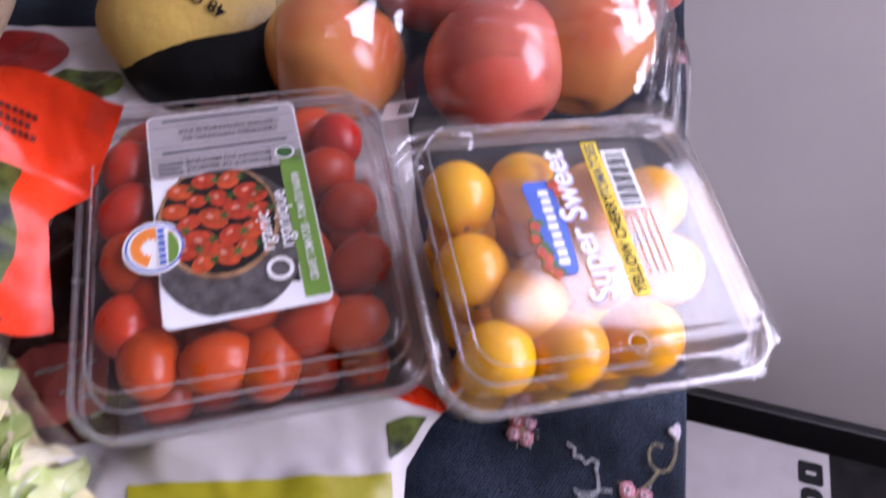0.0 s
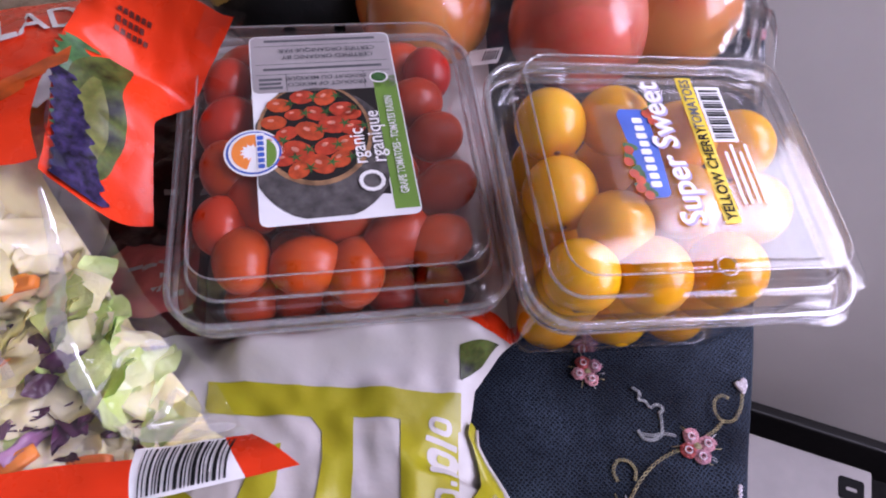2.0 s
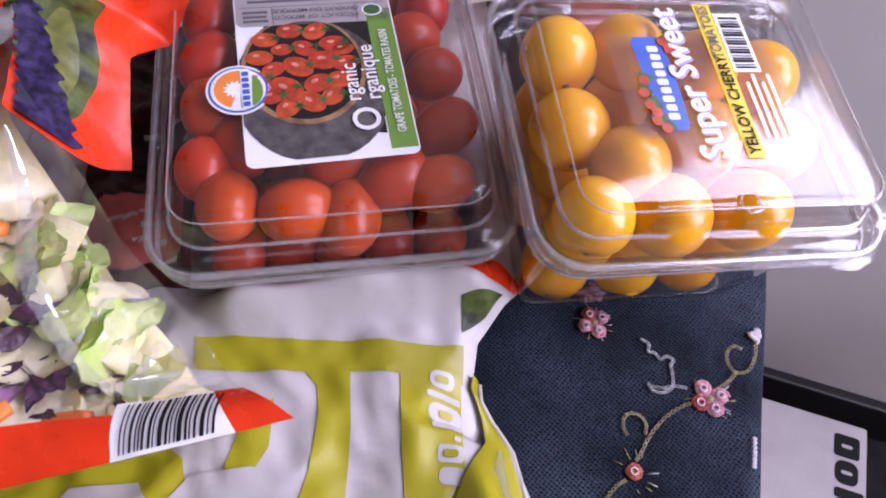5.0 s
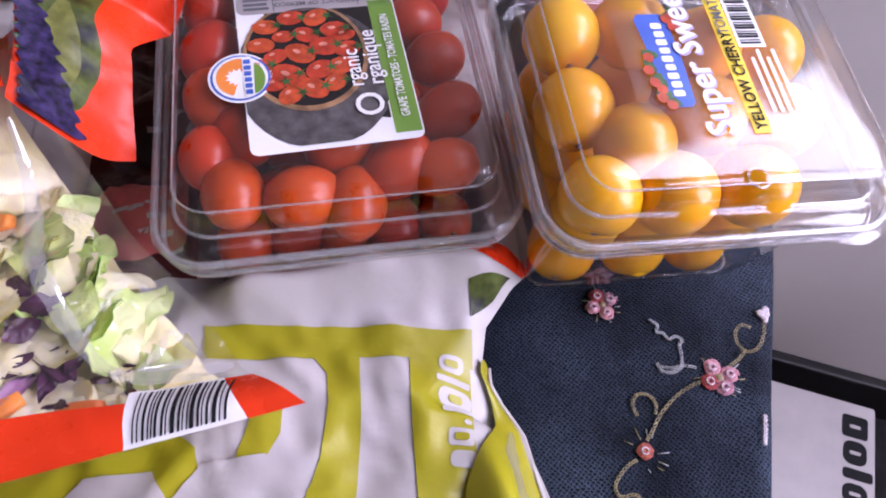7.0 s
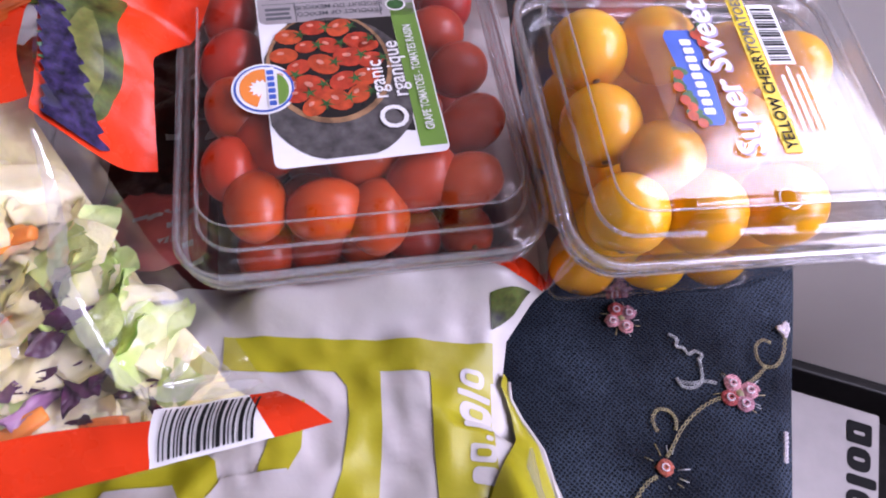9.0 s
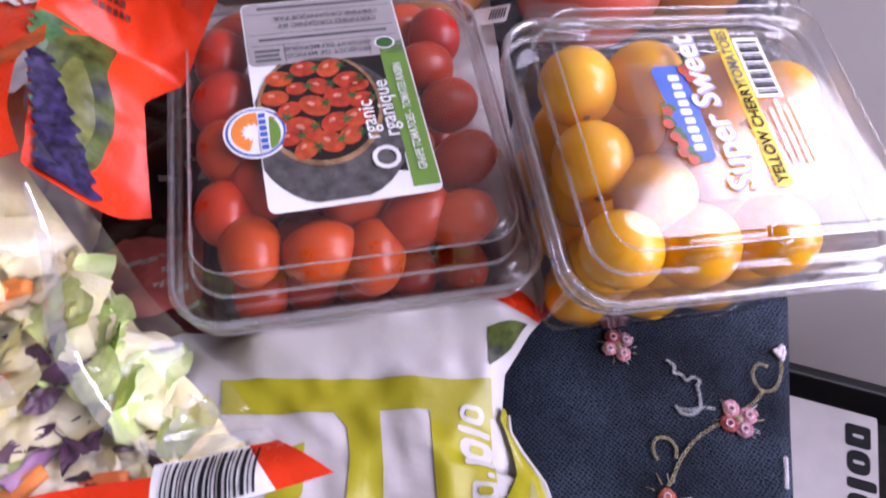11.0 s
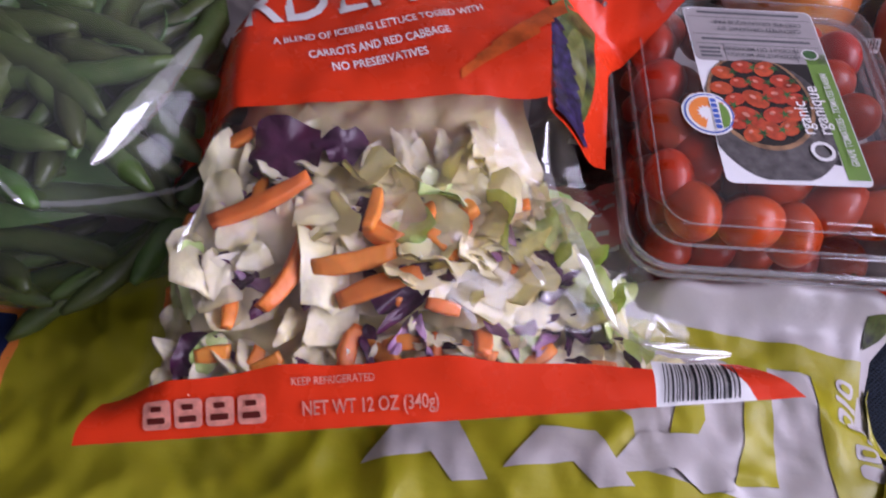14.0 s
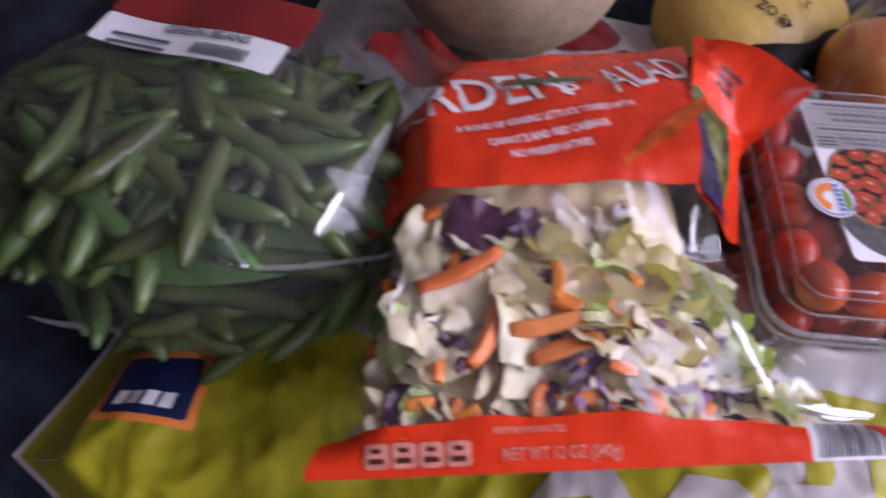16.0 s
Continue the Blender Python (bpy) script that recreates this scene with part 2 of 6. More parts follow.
def denim():
    """Dark blue cloth with a fine net weave over it."""
    m = mat("blue_net_cloth", (0.003, 0.005, 0.010), 0.8, 0.3, 18, 0.0, sheen=0.05, spec=0.15)
    n, ln = m.node_tree.nodes, m.node_tree.links
    p = n["Principled BSDF"]
    co, mp = n.new("ShaderNodeTexCoord"), n.new("ShaderNodeMapping")
    mp.inputs["Rotation"].default_value[2] = radians(38)
    ln.new(co.outputs["Object"], mp.inputs["Vector"])
    waves = []
    for axis in ("X", "Y"):
        w = n.new("ShaderNodeTexWave")
        w.bands_direction = axis
        w.inputs["Scale"].default_value, w.inputs["Distortion"].default_value = 230.0, 4.0
        w.inputs["Detail"].default_value, w.inputs["Detail Scale"].default_value = 2, 4
        ln.new(mp.outputs[0], w.inputs["Vector"])
        waves.append(w)
    top = n.new("ShaderNodeMath")
    top.operation = "MAXIMUM"
    ln.new(waves[0].outputs["Fac"], top.inputs[0])
    ln.new(waves[1].outputs["Fac"], top.inputs[1])
    old = p.inputs["Base Color"].links[0].from_socket
    mix, thin = n.new("ShaderNodeMix"), n.new("ShaderNodeMath")
    thin.operation = "POWER"
    thin.inputs[1].default_value = 4.0
    ln.new(top.outputs[0], thin.inputs[0])
    mix.data_type = "RGBA"
    ln.new(thin.outputs[0], mix.inputs["Factor"])
    ln.new(old, mix.inputs[6])
    # the net shows lighter in soft patches
    patch, pr, col = n.new("ShaderNodeTexNoise"), n.new("ShaderNodeMapRange"), n.new("ShaderNodeMix")
    patch.inputs["Scale"].default_value, patch.inputs["Detail"].default_value = 26, 5
    ln.new(co.outputs["Object"], patch.inputs["Vector"])
    pr.inputs["From Min"].default_value, pr.inputs["From Max"].default_value = 0.34, 0.68
    ln.new(patch.outputs["Fac"], pr.inputs["Value"])
    col.data_type = "RGBA"
    col.inputs[6].default_value, col.inputs[7].default_value = (0.004, 0.007, 0.016, 1), (0.058, 0.082, 0.125, 1)
    ln.new(pr.outputs[0], col.inputs["Factor"])
    ln.new(col.outputs[2], mix.inputs[7])
    ln.new(mix.outputs[2], p.inputs["Base Color"])
    b = n.new("ShaderNodeBump")
    b.inputs["Strength"].default_value, b.inputs["Distance"].default_value = 0.8, 0.0008
    ln.new(top.outputs[0], b.inputs["Height"])
    ln.new(b.outputs[0], p.inputs["Normal"])
    return m


M_DENIM = denim()

# ---- builders ----
ORIGIN = {}


def thing(name, x, y, z, label, category, group="", kind=""):
    ob = new(name)
    ob.empty_display_size = 0.02
    ob.location = (x, y, z)
    ORIGIN[ob] = Vector((x, y, z))
    return tagged(ob, label, category, group, kind)


def part(name, bm, material, parent, label="", smooth=True):
    """One mesh, given in world coordinates, under a thing or a part."""
    me = bpy.data.meshes.new(name)
    o = ORIGIN[parent]
    bmesh.ops.translate(bm, verts=bm.verts, vec=-o)
    bm.normal_update()
    bm.to_mesh(me)
    bm.free()
    if smooth:
        me.polygons.foreach_set("use_smooth", [True] * len(me.polygons))
    me.materials.append(material)
    ob = new(name, me)
    ob.parent = parent
    ORIGIN[ob] = o.copy()
    return tagged(ob, label) if label else ob


def solid(name, bm, material, label="", category="", kind="", smooth=False, group=""):
    """A thing of one mesh, given in world coordinates."""
    me = bpy.data.meshes.new(name)
    bm.normal_update()
    bm.to_mesh(me)
    bm.free()
    if smooth:
        me.polygons.foreach_set("use_smooth", [True] * len(me.polygons))
    me.materials.append(material)
    ob = new(name, me)
    ORIGIN[ob] = Vector((0, 0, 0))
    return tagged(ob, label, category, group, kind)


def box_bm(centre, size, rot=(0, 0, 0), bevel=0.0, bm=None):
    bm = bm or bmesh.new()
    made = bmesh.ops.create_cube(bm, size=1, matrix=pose(*centre, *rot) @ Matrix.Diagonal((*size, 1)))
    if bevel:
        edges = list({e for v in made["verts"] for e in v.link_edges})
        bmesh.ops.bevel(bm, geom=edges, offset=bevel, segments=2, affect="EDGES", profile=0.5)
    return bm


def grid_bm(f, nu, nv, bm=None):
    """A sheet from f(s, t), s and t from 0 to 1."""
    bm = bm or bmesh.new()
    vs = [[bm.verts.new(f(i / nu, j / nv)) for i in range(nu + 1)] for j in range(nv + 1)]
    for j in range(nv):
        for i in range(nu):
            bm.faces.new((vs[j][i], vs[j][i + 1], vs[j + 1][i + 1], vs[j + 1][i]))
    return bm


def rrect(hx, hy, r, n=6):
    pts = []
    for cx, cy, a0 in ((hx - r, hy - r, 0), (r - hx, hy - r, 90), (r - hx, r - hy, 180), (hx - r, r - hy, 270)):
        for k in range(n + 1):
            a = radians(a0 + 90 * k / n)
            pts.append((cx + r * math.cos(a), cy + r * math.sin(a)))
    return pts


def loft_bm(rings, cap_first=False, cap_last=False, bm=None, closed=True):
    bm = bm or bmesh.new()
    vs = [[bm.verts.new(p) for p in ring] for ring in rings]
    n = len(vs[0])
    for a, b in zip(vs, vs[1:]):
        for i in range(n if closed else n - 1):
            bm.faces.new((a[i], a[(i + 1) % n], b[(i + 1) % n], b[i]))
    if cap_first:
        bm.faces.new(vs[0][::-1])
    if cap_last:
        bm.faces.new(vs[-1])
    return bm


def tube_bm(points, radius, n=7, closed=False, bm=None):
    """A tube along points; radius is a number or a function of 0..1."""
    pts = [Vector(p) for p in points]
    rings, m = [], len(pts)
    for i, p in enumerate(pts):
        a, b = (pts[i - 1], pts[(i + 1) % m]) if closed else (pts[max(i - 1, 0)], pts[min(i + 1, m - 1)])
        d = (b - a).normalized()
        side = d.cross(Vector((0.13, 0.21, 0.97))).normalized()
        up = side.cross(d)
        r = radius(i / max(m - 1, 1)) if callable(radius) else radius
        rings.append([p + (side * math.cos(2 * math.pi * k / n) + up * math.sin(2 * math.pi * k / n)) * r for k in range(n)])
    if closed:
        rings.append(rings[0])
        bm = loft_bm(rings, bm=bm)
        bmesh.ops.remove_doubles(bm, verts=bm.verts, dist=1e-6)
        return bm
    return loft_bm(rings, True, True, bm)


def ball_bm(centre, radii, rot=(0, 0, 0), seg=20, rings=12, shape=None, bm=None):
    """A rounded body; shape(v) bends its unit points."""
    bm = bm or bmesh.new()
    made = bmesh.ops.create_uvsphere(bm, u_segments=seg, v_segments=rings, radius=1)["verts"]
    if shape:
        for v in made:
            v.co = shape(v.co.copy())
    bmesh.ops.transform(bm, verts=made, matrix=pose(*centre, *rot) @ Matrix.Diagonal((*radii, 1)))
    return bm


def text_bm(words, size, bold=0.012, align="CENTER"):
    """The built-in font as a flat mesh in the xy plane."""
    cu = bpy.data.curves.new("words", "FONT")
    cu.offset = size * bold
    cu.body, cu.size, cu.align_x, cu.align_y, cu.resolution_u = words, size, align, "CENTER", 3
    ob = bpy.data.objects.new("words", cu)
    scene.collection.objects.link(ob)
    me = bpy.data.meshes.new_from_object(ob.evaluated_get(bpy.context.evaluated_depsgraph_get()))
    bm = bmesh.new()
    bm.from_mesh(me)
    bpy.data.objects.remove(ob)
    bpy.data.curves.remove(cu)
    bpy.data.meshes.remove(me)
    return bm


def bend(bm, f):
    """Carry a flat mesh onto a surface f(x, y)."""
    for v in bm.verts:
        v.co = Vector(f(v.co.x, v.co.y))
    return bm


def turned(bm, x, y, degrees, sx=1.0, sy=1.0):
    bmesh.ops.transform(bm, verts=bm.verts, matrix=pose(x, y, 0, 0, 0, degrees) @ Matrix.Diagonal((sx, sy, 1, 1)))
    return bm


def poly_bm(points, cuts=0):
    """A flat outline in the xy plane, cut finely enough to follow a surface."""
    bm = bmesh.new()
    bm.faces.new([bm.verts.new((x, y, 0)) for x, y in points])
    if cuts:
        bmesh.ops.triangulate(bm, faces=bm.faces)
        for _ in range(cuts):
            bmesh.ops.subdivide_edges(bm, edges=bm.edges, cuts=1, use_grid_fill=True)
    return bm


def diced_bm(points, step=0.004):
    """A flat outline cut along a square net, so that it can lie on a crumpled sheet."""
    bm = poly_bm(points)
    for axis, k in ((Vector((1, 0, 0)), 0), (Vector((0, 1, 0)), 1)):
        lo, hi = min(p[k] for p in points), max(p[k] for p in points)
        for i in range(1, int((hi - lo) / step) + 1):
            bmesh.ops.bisect_plane(bm, geom=bm.verts[:] + bm.edges[:] + bm.faces[:], dist=1e-7, plane_co=axis * (lo + i * step), plane_no=axis)
    return bm


def ellipse(cx, cy, rx, ry, n=24, a0=0.0, a1=360.0, tilt=0.0):
    out = []
    for k in range(n + 1 if a1 - a0 < 360 else n):
        a = radians(a0 + (a1 - a0) * k / n)
        x, y = rx * math.cos(a), ry * math.sin(a)
        c, s = math.cos(radians(tilt)), math.sin(radians(tilt))
        out.append((cx + x * c - y * s, cy + x * s + y * c))
    return out


def lerp(x, table):
    xs, ys = zip(*table)
    return float(np.interp(x, xs, ys))


def smooth01(x):
    x = min(max(x, 0.0), 1.0)
    return x * x * (3 - 2 * x)


def wob(x, y, s, seed=0.0):
    return noise.noise(Vector((x * s, y * s, seed)))


# ---- the room ----
def wall(name, a0, a1, b0, b1, z0, z1, hole=None, paint=None):
    """A wall between two corners of the room's plan; hole: (from, to, sill, head) along its length."""
    bm = bmesh.new()
    along_a = abs(a1 - a0) > abs(b1 - b0)
    lo, hi = (a0, a1) if along_a else (b0, b1)
    pieces = [(lo, hi, z0, z1)] if not hole else [(lo, hole[0], z0, z1), (hole[1], hi, z0, z1), (hole[0], hole[1], z0, hole[2]), (hole[0], hole[1], hole[3], z1)]
    for p0, p1, q0, q1 in pieces:
        ca, cb = ((p0 + p1) / 2, (b0 + b1) / 2) if along_a else ((a0 + a1) / 2, (p0 + p1) / 2)
        size = (p1 - p0, b1 - b0, q1 - q0) if along_a else (a1 - a0, p1 - p0, q1 - q0)
        box_bm(room(ca, cb, (q0 + q1) / 2), size, (0, 0, ROOM_YAW), bm=bm)
    return solid(name, bm, paint or M_WALL, kind="structure")


wall("wall_north", -3.4, 1.02, 0, 0.12, 0, 2.5, (-0.12, 0.76, 1.22, 1.96))
wall("wall_east", 0.9, 1.02, -2.6, 0, 0, 2.5, (-0.82, -0.12, 1.0, 2.2))
# south and west walls are out of view; their dark colour only lowers the fill
wall("wall_south", -3.4, 1.02, -2.72, -2.6, 0, 2.5, (-0.25, 0.85, 0.95, 2.05), M_UNSEEN_WALL)
wall("wall_west", -3.4, -3.28, -2.6, 0, 0, 2.5, None, M_UNSEEN_WALL)
solid("floor", box_bm(room(-1.2, -1.3, -0.05), (4.6, 3.0, 0.1), (0, 0, ROOM_YAW)), M_FLOOR, kind="structure")
solid("ceiling", box_bm(room(-1.2, -1.3, 2.55), (4.6, 3.0, 0.1), (0, 0, ROOM_YAW)), M_CEIL, kind="structure")
solid("baseboard", box_bm(room(-1.2, -0.009, 0.05), (4.16, 0.018, 0.1), (0, 0, ROOM_YAW), 0.004), M_TRIM, kind="structure")


def window(name, centre, w, h, yaw):
    win = thing(name, *centre, "white-framed window with clear panes", "window", kind="structure")
    m = Matrix.Translation(centre) @ pose(0, 0, 0, 0, 0, yaw)
    frame_bm = bmesh.new()
    for x, z, sx, sz in ((-w / 2 + 0.02, 0, 0.04, h), (w / 2 - 0.02, 0, 0.04, h), (0, h / 2 - 0.02, w - 0.08, 0.04), (0, -h / 2 + 0.02, w - 0.08, 0.04), (0, 0, 0.03, h - 0.08)):
        made = bmesh.ops.create_cube(frame_bm, size=1, matrix=m @ Matrix.Translation((x, 0, z)) @ Matrix.Diagonal((sx, 0.05, sz, 1)))
    part("window_frame", frame_bm, M_FRAME, win, smooth=False)
    for s in (-1, 1):
        bm = bmesh.new()
        bmesh.ops.create_cube(bm, size=1, matrix=m @ Matrix.Translation((s * w / 4, 0, 0)) @ Matrix.Diagonal((w / 2 - 0.06, 0.004, h - 0.08, 1)))
        part("pane", bm, M_PET, win, smooth=False).visible_shadow = False


window("window_1", room(0.32, 0.07, 1.59), 0.88, 0.74, ROOM_YAW)
window("window_2", room(0.97, -0.47, 1.6), 0.7, 1.2, ROOM_YAW + 90)
# unseen opening, added only to house the rear fill
window("added_rear_window", room(0.3, -2.67, 1.5), 1.1, 1.1, ROOM_YAW)

# ---- the table and its cloth ----
TAB_D, TAB_N = Vector((0.187, 0.982, 0)), Vector((0.982, -0.187, 0))


def tab(s, n, z=0.0):
    """s along the table's right edge, n to the right of it, z above the cloth."""
    return Vector((0.0825, 0, T + z)) + TAB_D * s + TAB_N * n


TAB_YAW = -10.8
table = thing("table", *tab(0, -0.5, -T), "dark wooden table under a blue cloth", "table")
part("tabletop", box_bm(tab(0.0, -0.41, -0.022), (0.78, 0.86, 0.03), (0, 0, TAB_YAW), 0.004), M_WOOD, table)
for s in (-0.37, 0.37):
    for n in (-0.74, -0.08):
        part("leg", box_bm(tab(s, n, -0.037 - (T - 0.037) / 2), (0.05, 0.05, T - 0.037), (0, 0, TAB_YAW), 0.004), M_WOOD, table)


def cloth_point(s, t):
    """Over the top, round the edge and down the side."""
    along = -0.46 + 0.91 * s
    across = -0.86 + 1.10 * t
    lump = 0.0012 * wob(along, across, 9) + 0.0005 * wob(along, across, 30, 3)
    r = 0.008
    edge = 0.0015 * wob(along, 0, 14, 5)
    if across < -r:
        z, n = lump - 0.0022 * math.exp(-((across + 0.017) / 0.0035) ** 2), across
    else:
        arc = min((across + r) / r, math.pi / 2)
        n = -r + r * math.sin(arc) + edge
        down = max(across + r - r * math.pi / 2, 0)
        z = -r * (1 - math.cos(arc)) - down
        n += down * 0.06 + min(down * 8, 1) * 0.006 * wob(along, down * 0.3, 16, 9)
    return tab(along, n, z)


cloth = thing("tablecloth", *tab(0, -0.4), "dark blue net tablecloth embroidered with small pink flowers", "tablecloth")
part("fabric", grid_bm(cloth_point, 120, 150), M_DENIM, cloth)


def blossom(x, y, size, petals, seed):
    rnd = random.Random(seed)
    base = part("flower", ball_bm((x, y, T + 0.0008), (size * 0.28, size * 0.28, 0.001), seg=10, rings=6), M_THREAD_Y, cloth, "embroidered pink and white flower")
    for k in range(petals):
        a = 2 * math.pi * (k + 0.3) / petals + rnd.uniform(-0.2, 0.2)
        d = size * 0.62 if petals > 1 else 0.0
        px, py = x + d * math.cos(a), y + d * math.sin(a)
        bm = bmesh.new()
        turns = 4
        pts = []
        for i in range(turns * 12):
            rr = size * (0.48 - 0.40 * i / (turns * 12)) * (1 + 0.12 * rnd.uniform(-1, 1))
            b = 2 * math.pi * i / 12
            pts.append((px + rr * math.cos(b), py + rr * math.sin(b), T + 0.0010 + 0.0010 * i / (turns * 12)))
        tube_bm(pts, 0.00048, 5, bm=bm)
        part("petal", bm, M_THREAD_R if (k + seed) % 3 == 0 else M_THREAD_P, base)
        pts = [(px + size * 0.20 * math.cos(b), py + size * 0.20 * math.sin(b), T + 0.0021) for b in np.linspace(0, 6.0, 12)]
        part("petal_centre", tube_bm(pts, 0.0003, 5), M_THREAD_W, base)
    for k in range(9):
        a = rnd.uniform(0, 2 * math.pi)
        r0, r1 = size * rnd.uniform(0.7, 1.0), size * rnd.uniform(1.15, 1.5)
        part("stitch", tube_bm([(x + r0 * math.cos(a), y + r0 * math.sin(a), T + 0.0006), (x + r1 * math.cos(a + 0.1), y + r1 * math.sin(a + 0.1), T + 0.0006)], 0.00022, 4), M_THREAD_Y if k % 2 else M_THREAD, base)


def vine(points, material, r=0.00022, twist=0.0011):
    """A chain stitch: two threads twined along a smooth line."""
    pts = [Vector((*p, 0)) for p in points]
    path = []
    for i in range(len(pts) - 1):
        p0, p1, p2, p3 = pts[max(i - 1, 0)], pts[i], pts[i + 1], pts[min(i + 2, len(pts) - 1)]
        for k in range(8):
            t = k / 8
            path.append(0.5 * (2 * p1 + (p2 - p0) * t + (2 * p0 - 5 * p1 + 4 * p2 - p3) * t * t + (3 * p1 - p0 - 3 * p2 + p3) * t ** 3))
    path.append(pts[-1])
    bm = bmesh.new()
    for ph in (0, math.pi):
        line = []
        for i, p in enumerate(path):
            d = (path[min(i + 1, len(path) - 1)] - path[max(i - 1, 0)]).normalized()
            line.append(p + Vector((-d.y, d.x, 0)) * twist * 0.6 * math.sin(i * 1.6 + ph) + Vector((0, 0, T + 0.0009)))
        tube_bm(line, r, 5, bm=bm)
    part("vine_stitch", bm, material, cloth, "twined metallic thread")


blossom(0.074, 0.0755, 0.0068, 4, 1)
blossom(0.032, 0.1035, 0.0062, 4, 2)
blossom(0.044, 0.046, 0.0062, 1, 3)
blossom(0.138, 0.335, 0.006, 4, 4)
vine([(0.095, 0.101), (0.0935, 0.094), (0.090, 0.088), (0.0855, 0.087), (0.083, 0.090), (0.083, 0.095), (0.086, 0.098), (0.089, 0.097)], M_THREAD_Y)
vine([(0.0855, 0.087), (0.082, 0.083), (0.078, 0.080)], M_THREAD_Y)
vine([(0.069, 0.074), (0.064, 0.072), (0.057, 0.067), (0.051, 0.060), (0.047, 0.053), (0.045, 0.050)], M_THREAD_Y)
vine([(0.0425, 0.059), (0.041, 0.063), (0.043, 0.067), (0.047, 0.067), (0.0495, 0.064), (0.049, 0.060)], M_THREAD_Y)
vine([(0.041, 0.043), (0.037, 0.040), (0.033, 0.034), (0.0345, 0.030), (0.040, 0.031), (0.043, 0.026), (0.046, 0.020)], M_THREAD_Y)
vine([(0.050, 0.098), (0.053, 0.096), (0.0525, 0.093), (0.055, 0.0925), (0.057, 0.090), (0.0595, 0.0915), (0.062, 0.090), (0.0605, 0.088)], M_THREAD)
vine([(0.0605, 0.088), (0.061, 0.084), (0.0605, 0.079), (0.057, 0.0765), (0.053, 0.077), (0.0515, 0.080)], M_THREAD)
vine([(0.0525, 0.0787), (0.057, 0.0782), (0.061, 0.0795), (0.066, 0.079)], M_THREAD)
vine([(0.0955, 0.100), (0.0945, 0.103), (0.0965, 0.106), (0.0955, 0.101), (0.093, 0.104), (0.097, 0.103)], M_THREAD_W, 0.0006)
vine([(0.0885, 0.062), (0.0875, 0.056), (0.0865, 0.051)], M_THREAD_W, 0.0004)

# ---- the carton on the floor ----
CY = -14.5
CA, CB = Vector((0.968, -0.25, 0)), Vector((0.25, 0.968, 0))
c_corner = Vector((0.4915, 0.2925, 0.25))


def on_carton(x, y, up=0.001):
    """x to the left of the lid's far right corner, y towards the room."""
    return c_corner - CA * x - CB * y + Vector((0, 0, up))


carton = thing("paper_carton", *on_carton(0.15, 0.22, -0.25), "white paper carton with black print on its lid", "box")
mid = on_carton(0.15, 0.22, 0)
part("body", box_bm(mid + Vector((0, 0, -0.135)), (0.284, 0.424, 0.228), (0, 0, CY), 0.003), M_CARD_SIDE, carton)
part("lid", box_bm(mid + Vector((0, 0, -0.03)), (0.30, 0.44, 0.06), (0, 0, CY), 0.004), M_CARD, carton, "white carton lid")
# a plain black mark of five heavy blocks along the lid's edge
for k, (y0, y1, x0, x1) in enumerate(((0.018, 0.047, 0.010, 0.040), (0.051, 0.081, 0.011, 0.038), (0.086, 0.099, 0.004, 0.038), (0.104, 0.129, 0.010, 0.038), (0.134, 0.158, 0.010, 0.038))):
    outline = rrect((x1 - x0) / 2, (y1 - y0) / 2, 0.004 if k in (0, 2) else 0.010, 4)
    bm = poly_bm(outline)
    cx, cy = (x0 + x1) / 2, (y0 + y1) / 2
    part("print_block", bend(bm, lambda x, y: on_carton(cx + x, cy + y, 0.0006)), M_INK, carton, "black printed block", smooth=False)
    if k in (0, 1, 3):
        part("print_counter", bend(poly_bm(rrect(0.0065, 0.0022, 0.002, 3)), lambda x, y: on_carton(cx + x, cy + y, 0.0010)), M_CARD, carton, smooth=False)

def rr_at(x0, y0, x1, y1, r, n=4):
    return [(x + (x0 + x1) / 2, y + (y0 + y1) / 2) for x, y in rrect((x1 - x0) / 2, (y1 - y0) / 2, r, n)]


# ---- the grocery bag that lies under the food ----


def bag_left(y):
    return lerp(y, ((-0.115, -0.36), (-0.0625, -0.400), (-0.052, -0.432), (-0.0126, -0.4245), (0.013, -0.422), (0.36, -0.44)))


def bag_z(x, y):
    flat = 0.025 + 0.004 * wob(x, y, 9, 2) + 0.007 * (0.35 - abs(wob(x + 0.6 * y, 0.45 * y - 0.3 * x, 17, 4))) + 0.0055 * (0.3 - abs(wob(0.4 * x - y, y * 0.7 + x, 31, 6))) + 0.0026 * (0.3 - abs(wob(x + 1.3 * y, 0.5 * y - x, 58, 16)))
    right = smooth01((0.40 * (y - 0.10) - x + 0.014) / 0.03) if y > 0.05 else smooth01((0.012 - 0.55 * (y - 0.02) - x) / 0.02)
    front = smooth01((y + 0.115 + 0.012 * wob(x, 0, 12, 8)) / 0.05)
    left = smooth01((x - bag_left(y)) / 0.05)
    back = smooth01((0.36 - y) / 0.04)
    # the boxes press it flat
    bx, by = (x + 0.0746) * 0.974 + (y - 0.1526) * 0.2275, (y - 0.1526) * 0.974 - (x + 0.0746) * 0.2275
    press = smooth01((0.052 - abs(bx)) / 0.012) * smooth01((0.058 - abs(by)) / 0.012)
    bulge = 0.017 * math.exp(-((by + 0.063) / 0.0085) ** 2) * smooth01((0.066 - abs(bx)) / 0.03)
    return T + 0.0025 + flat * right * front * left * back * (1 - 0.92 * press) + bulge


def on_bag(x, y, up=0.0005):
    return Vector((x, y, bag_z(x, y) + up))


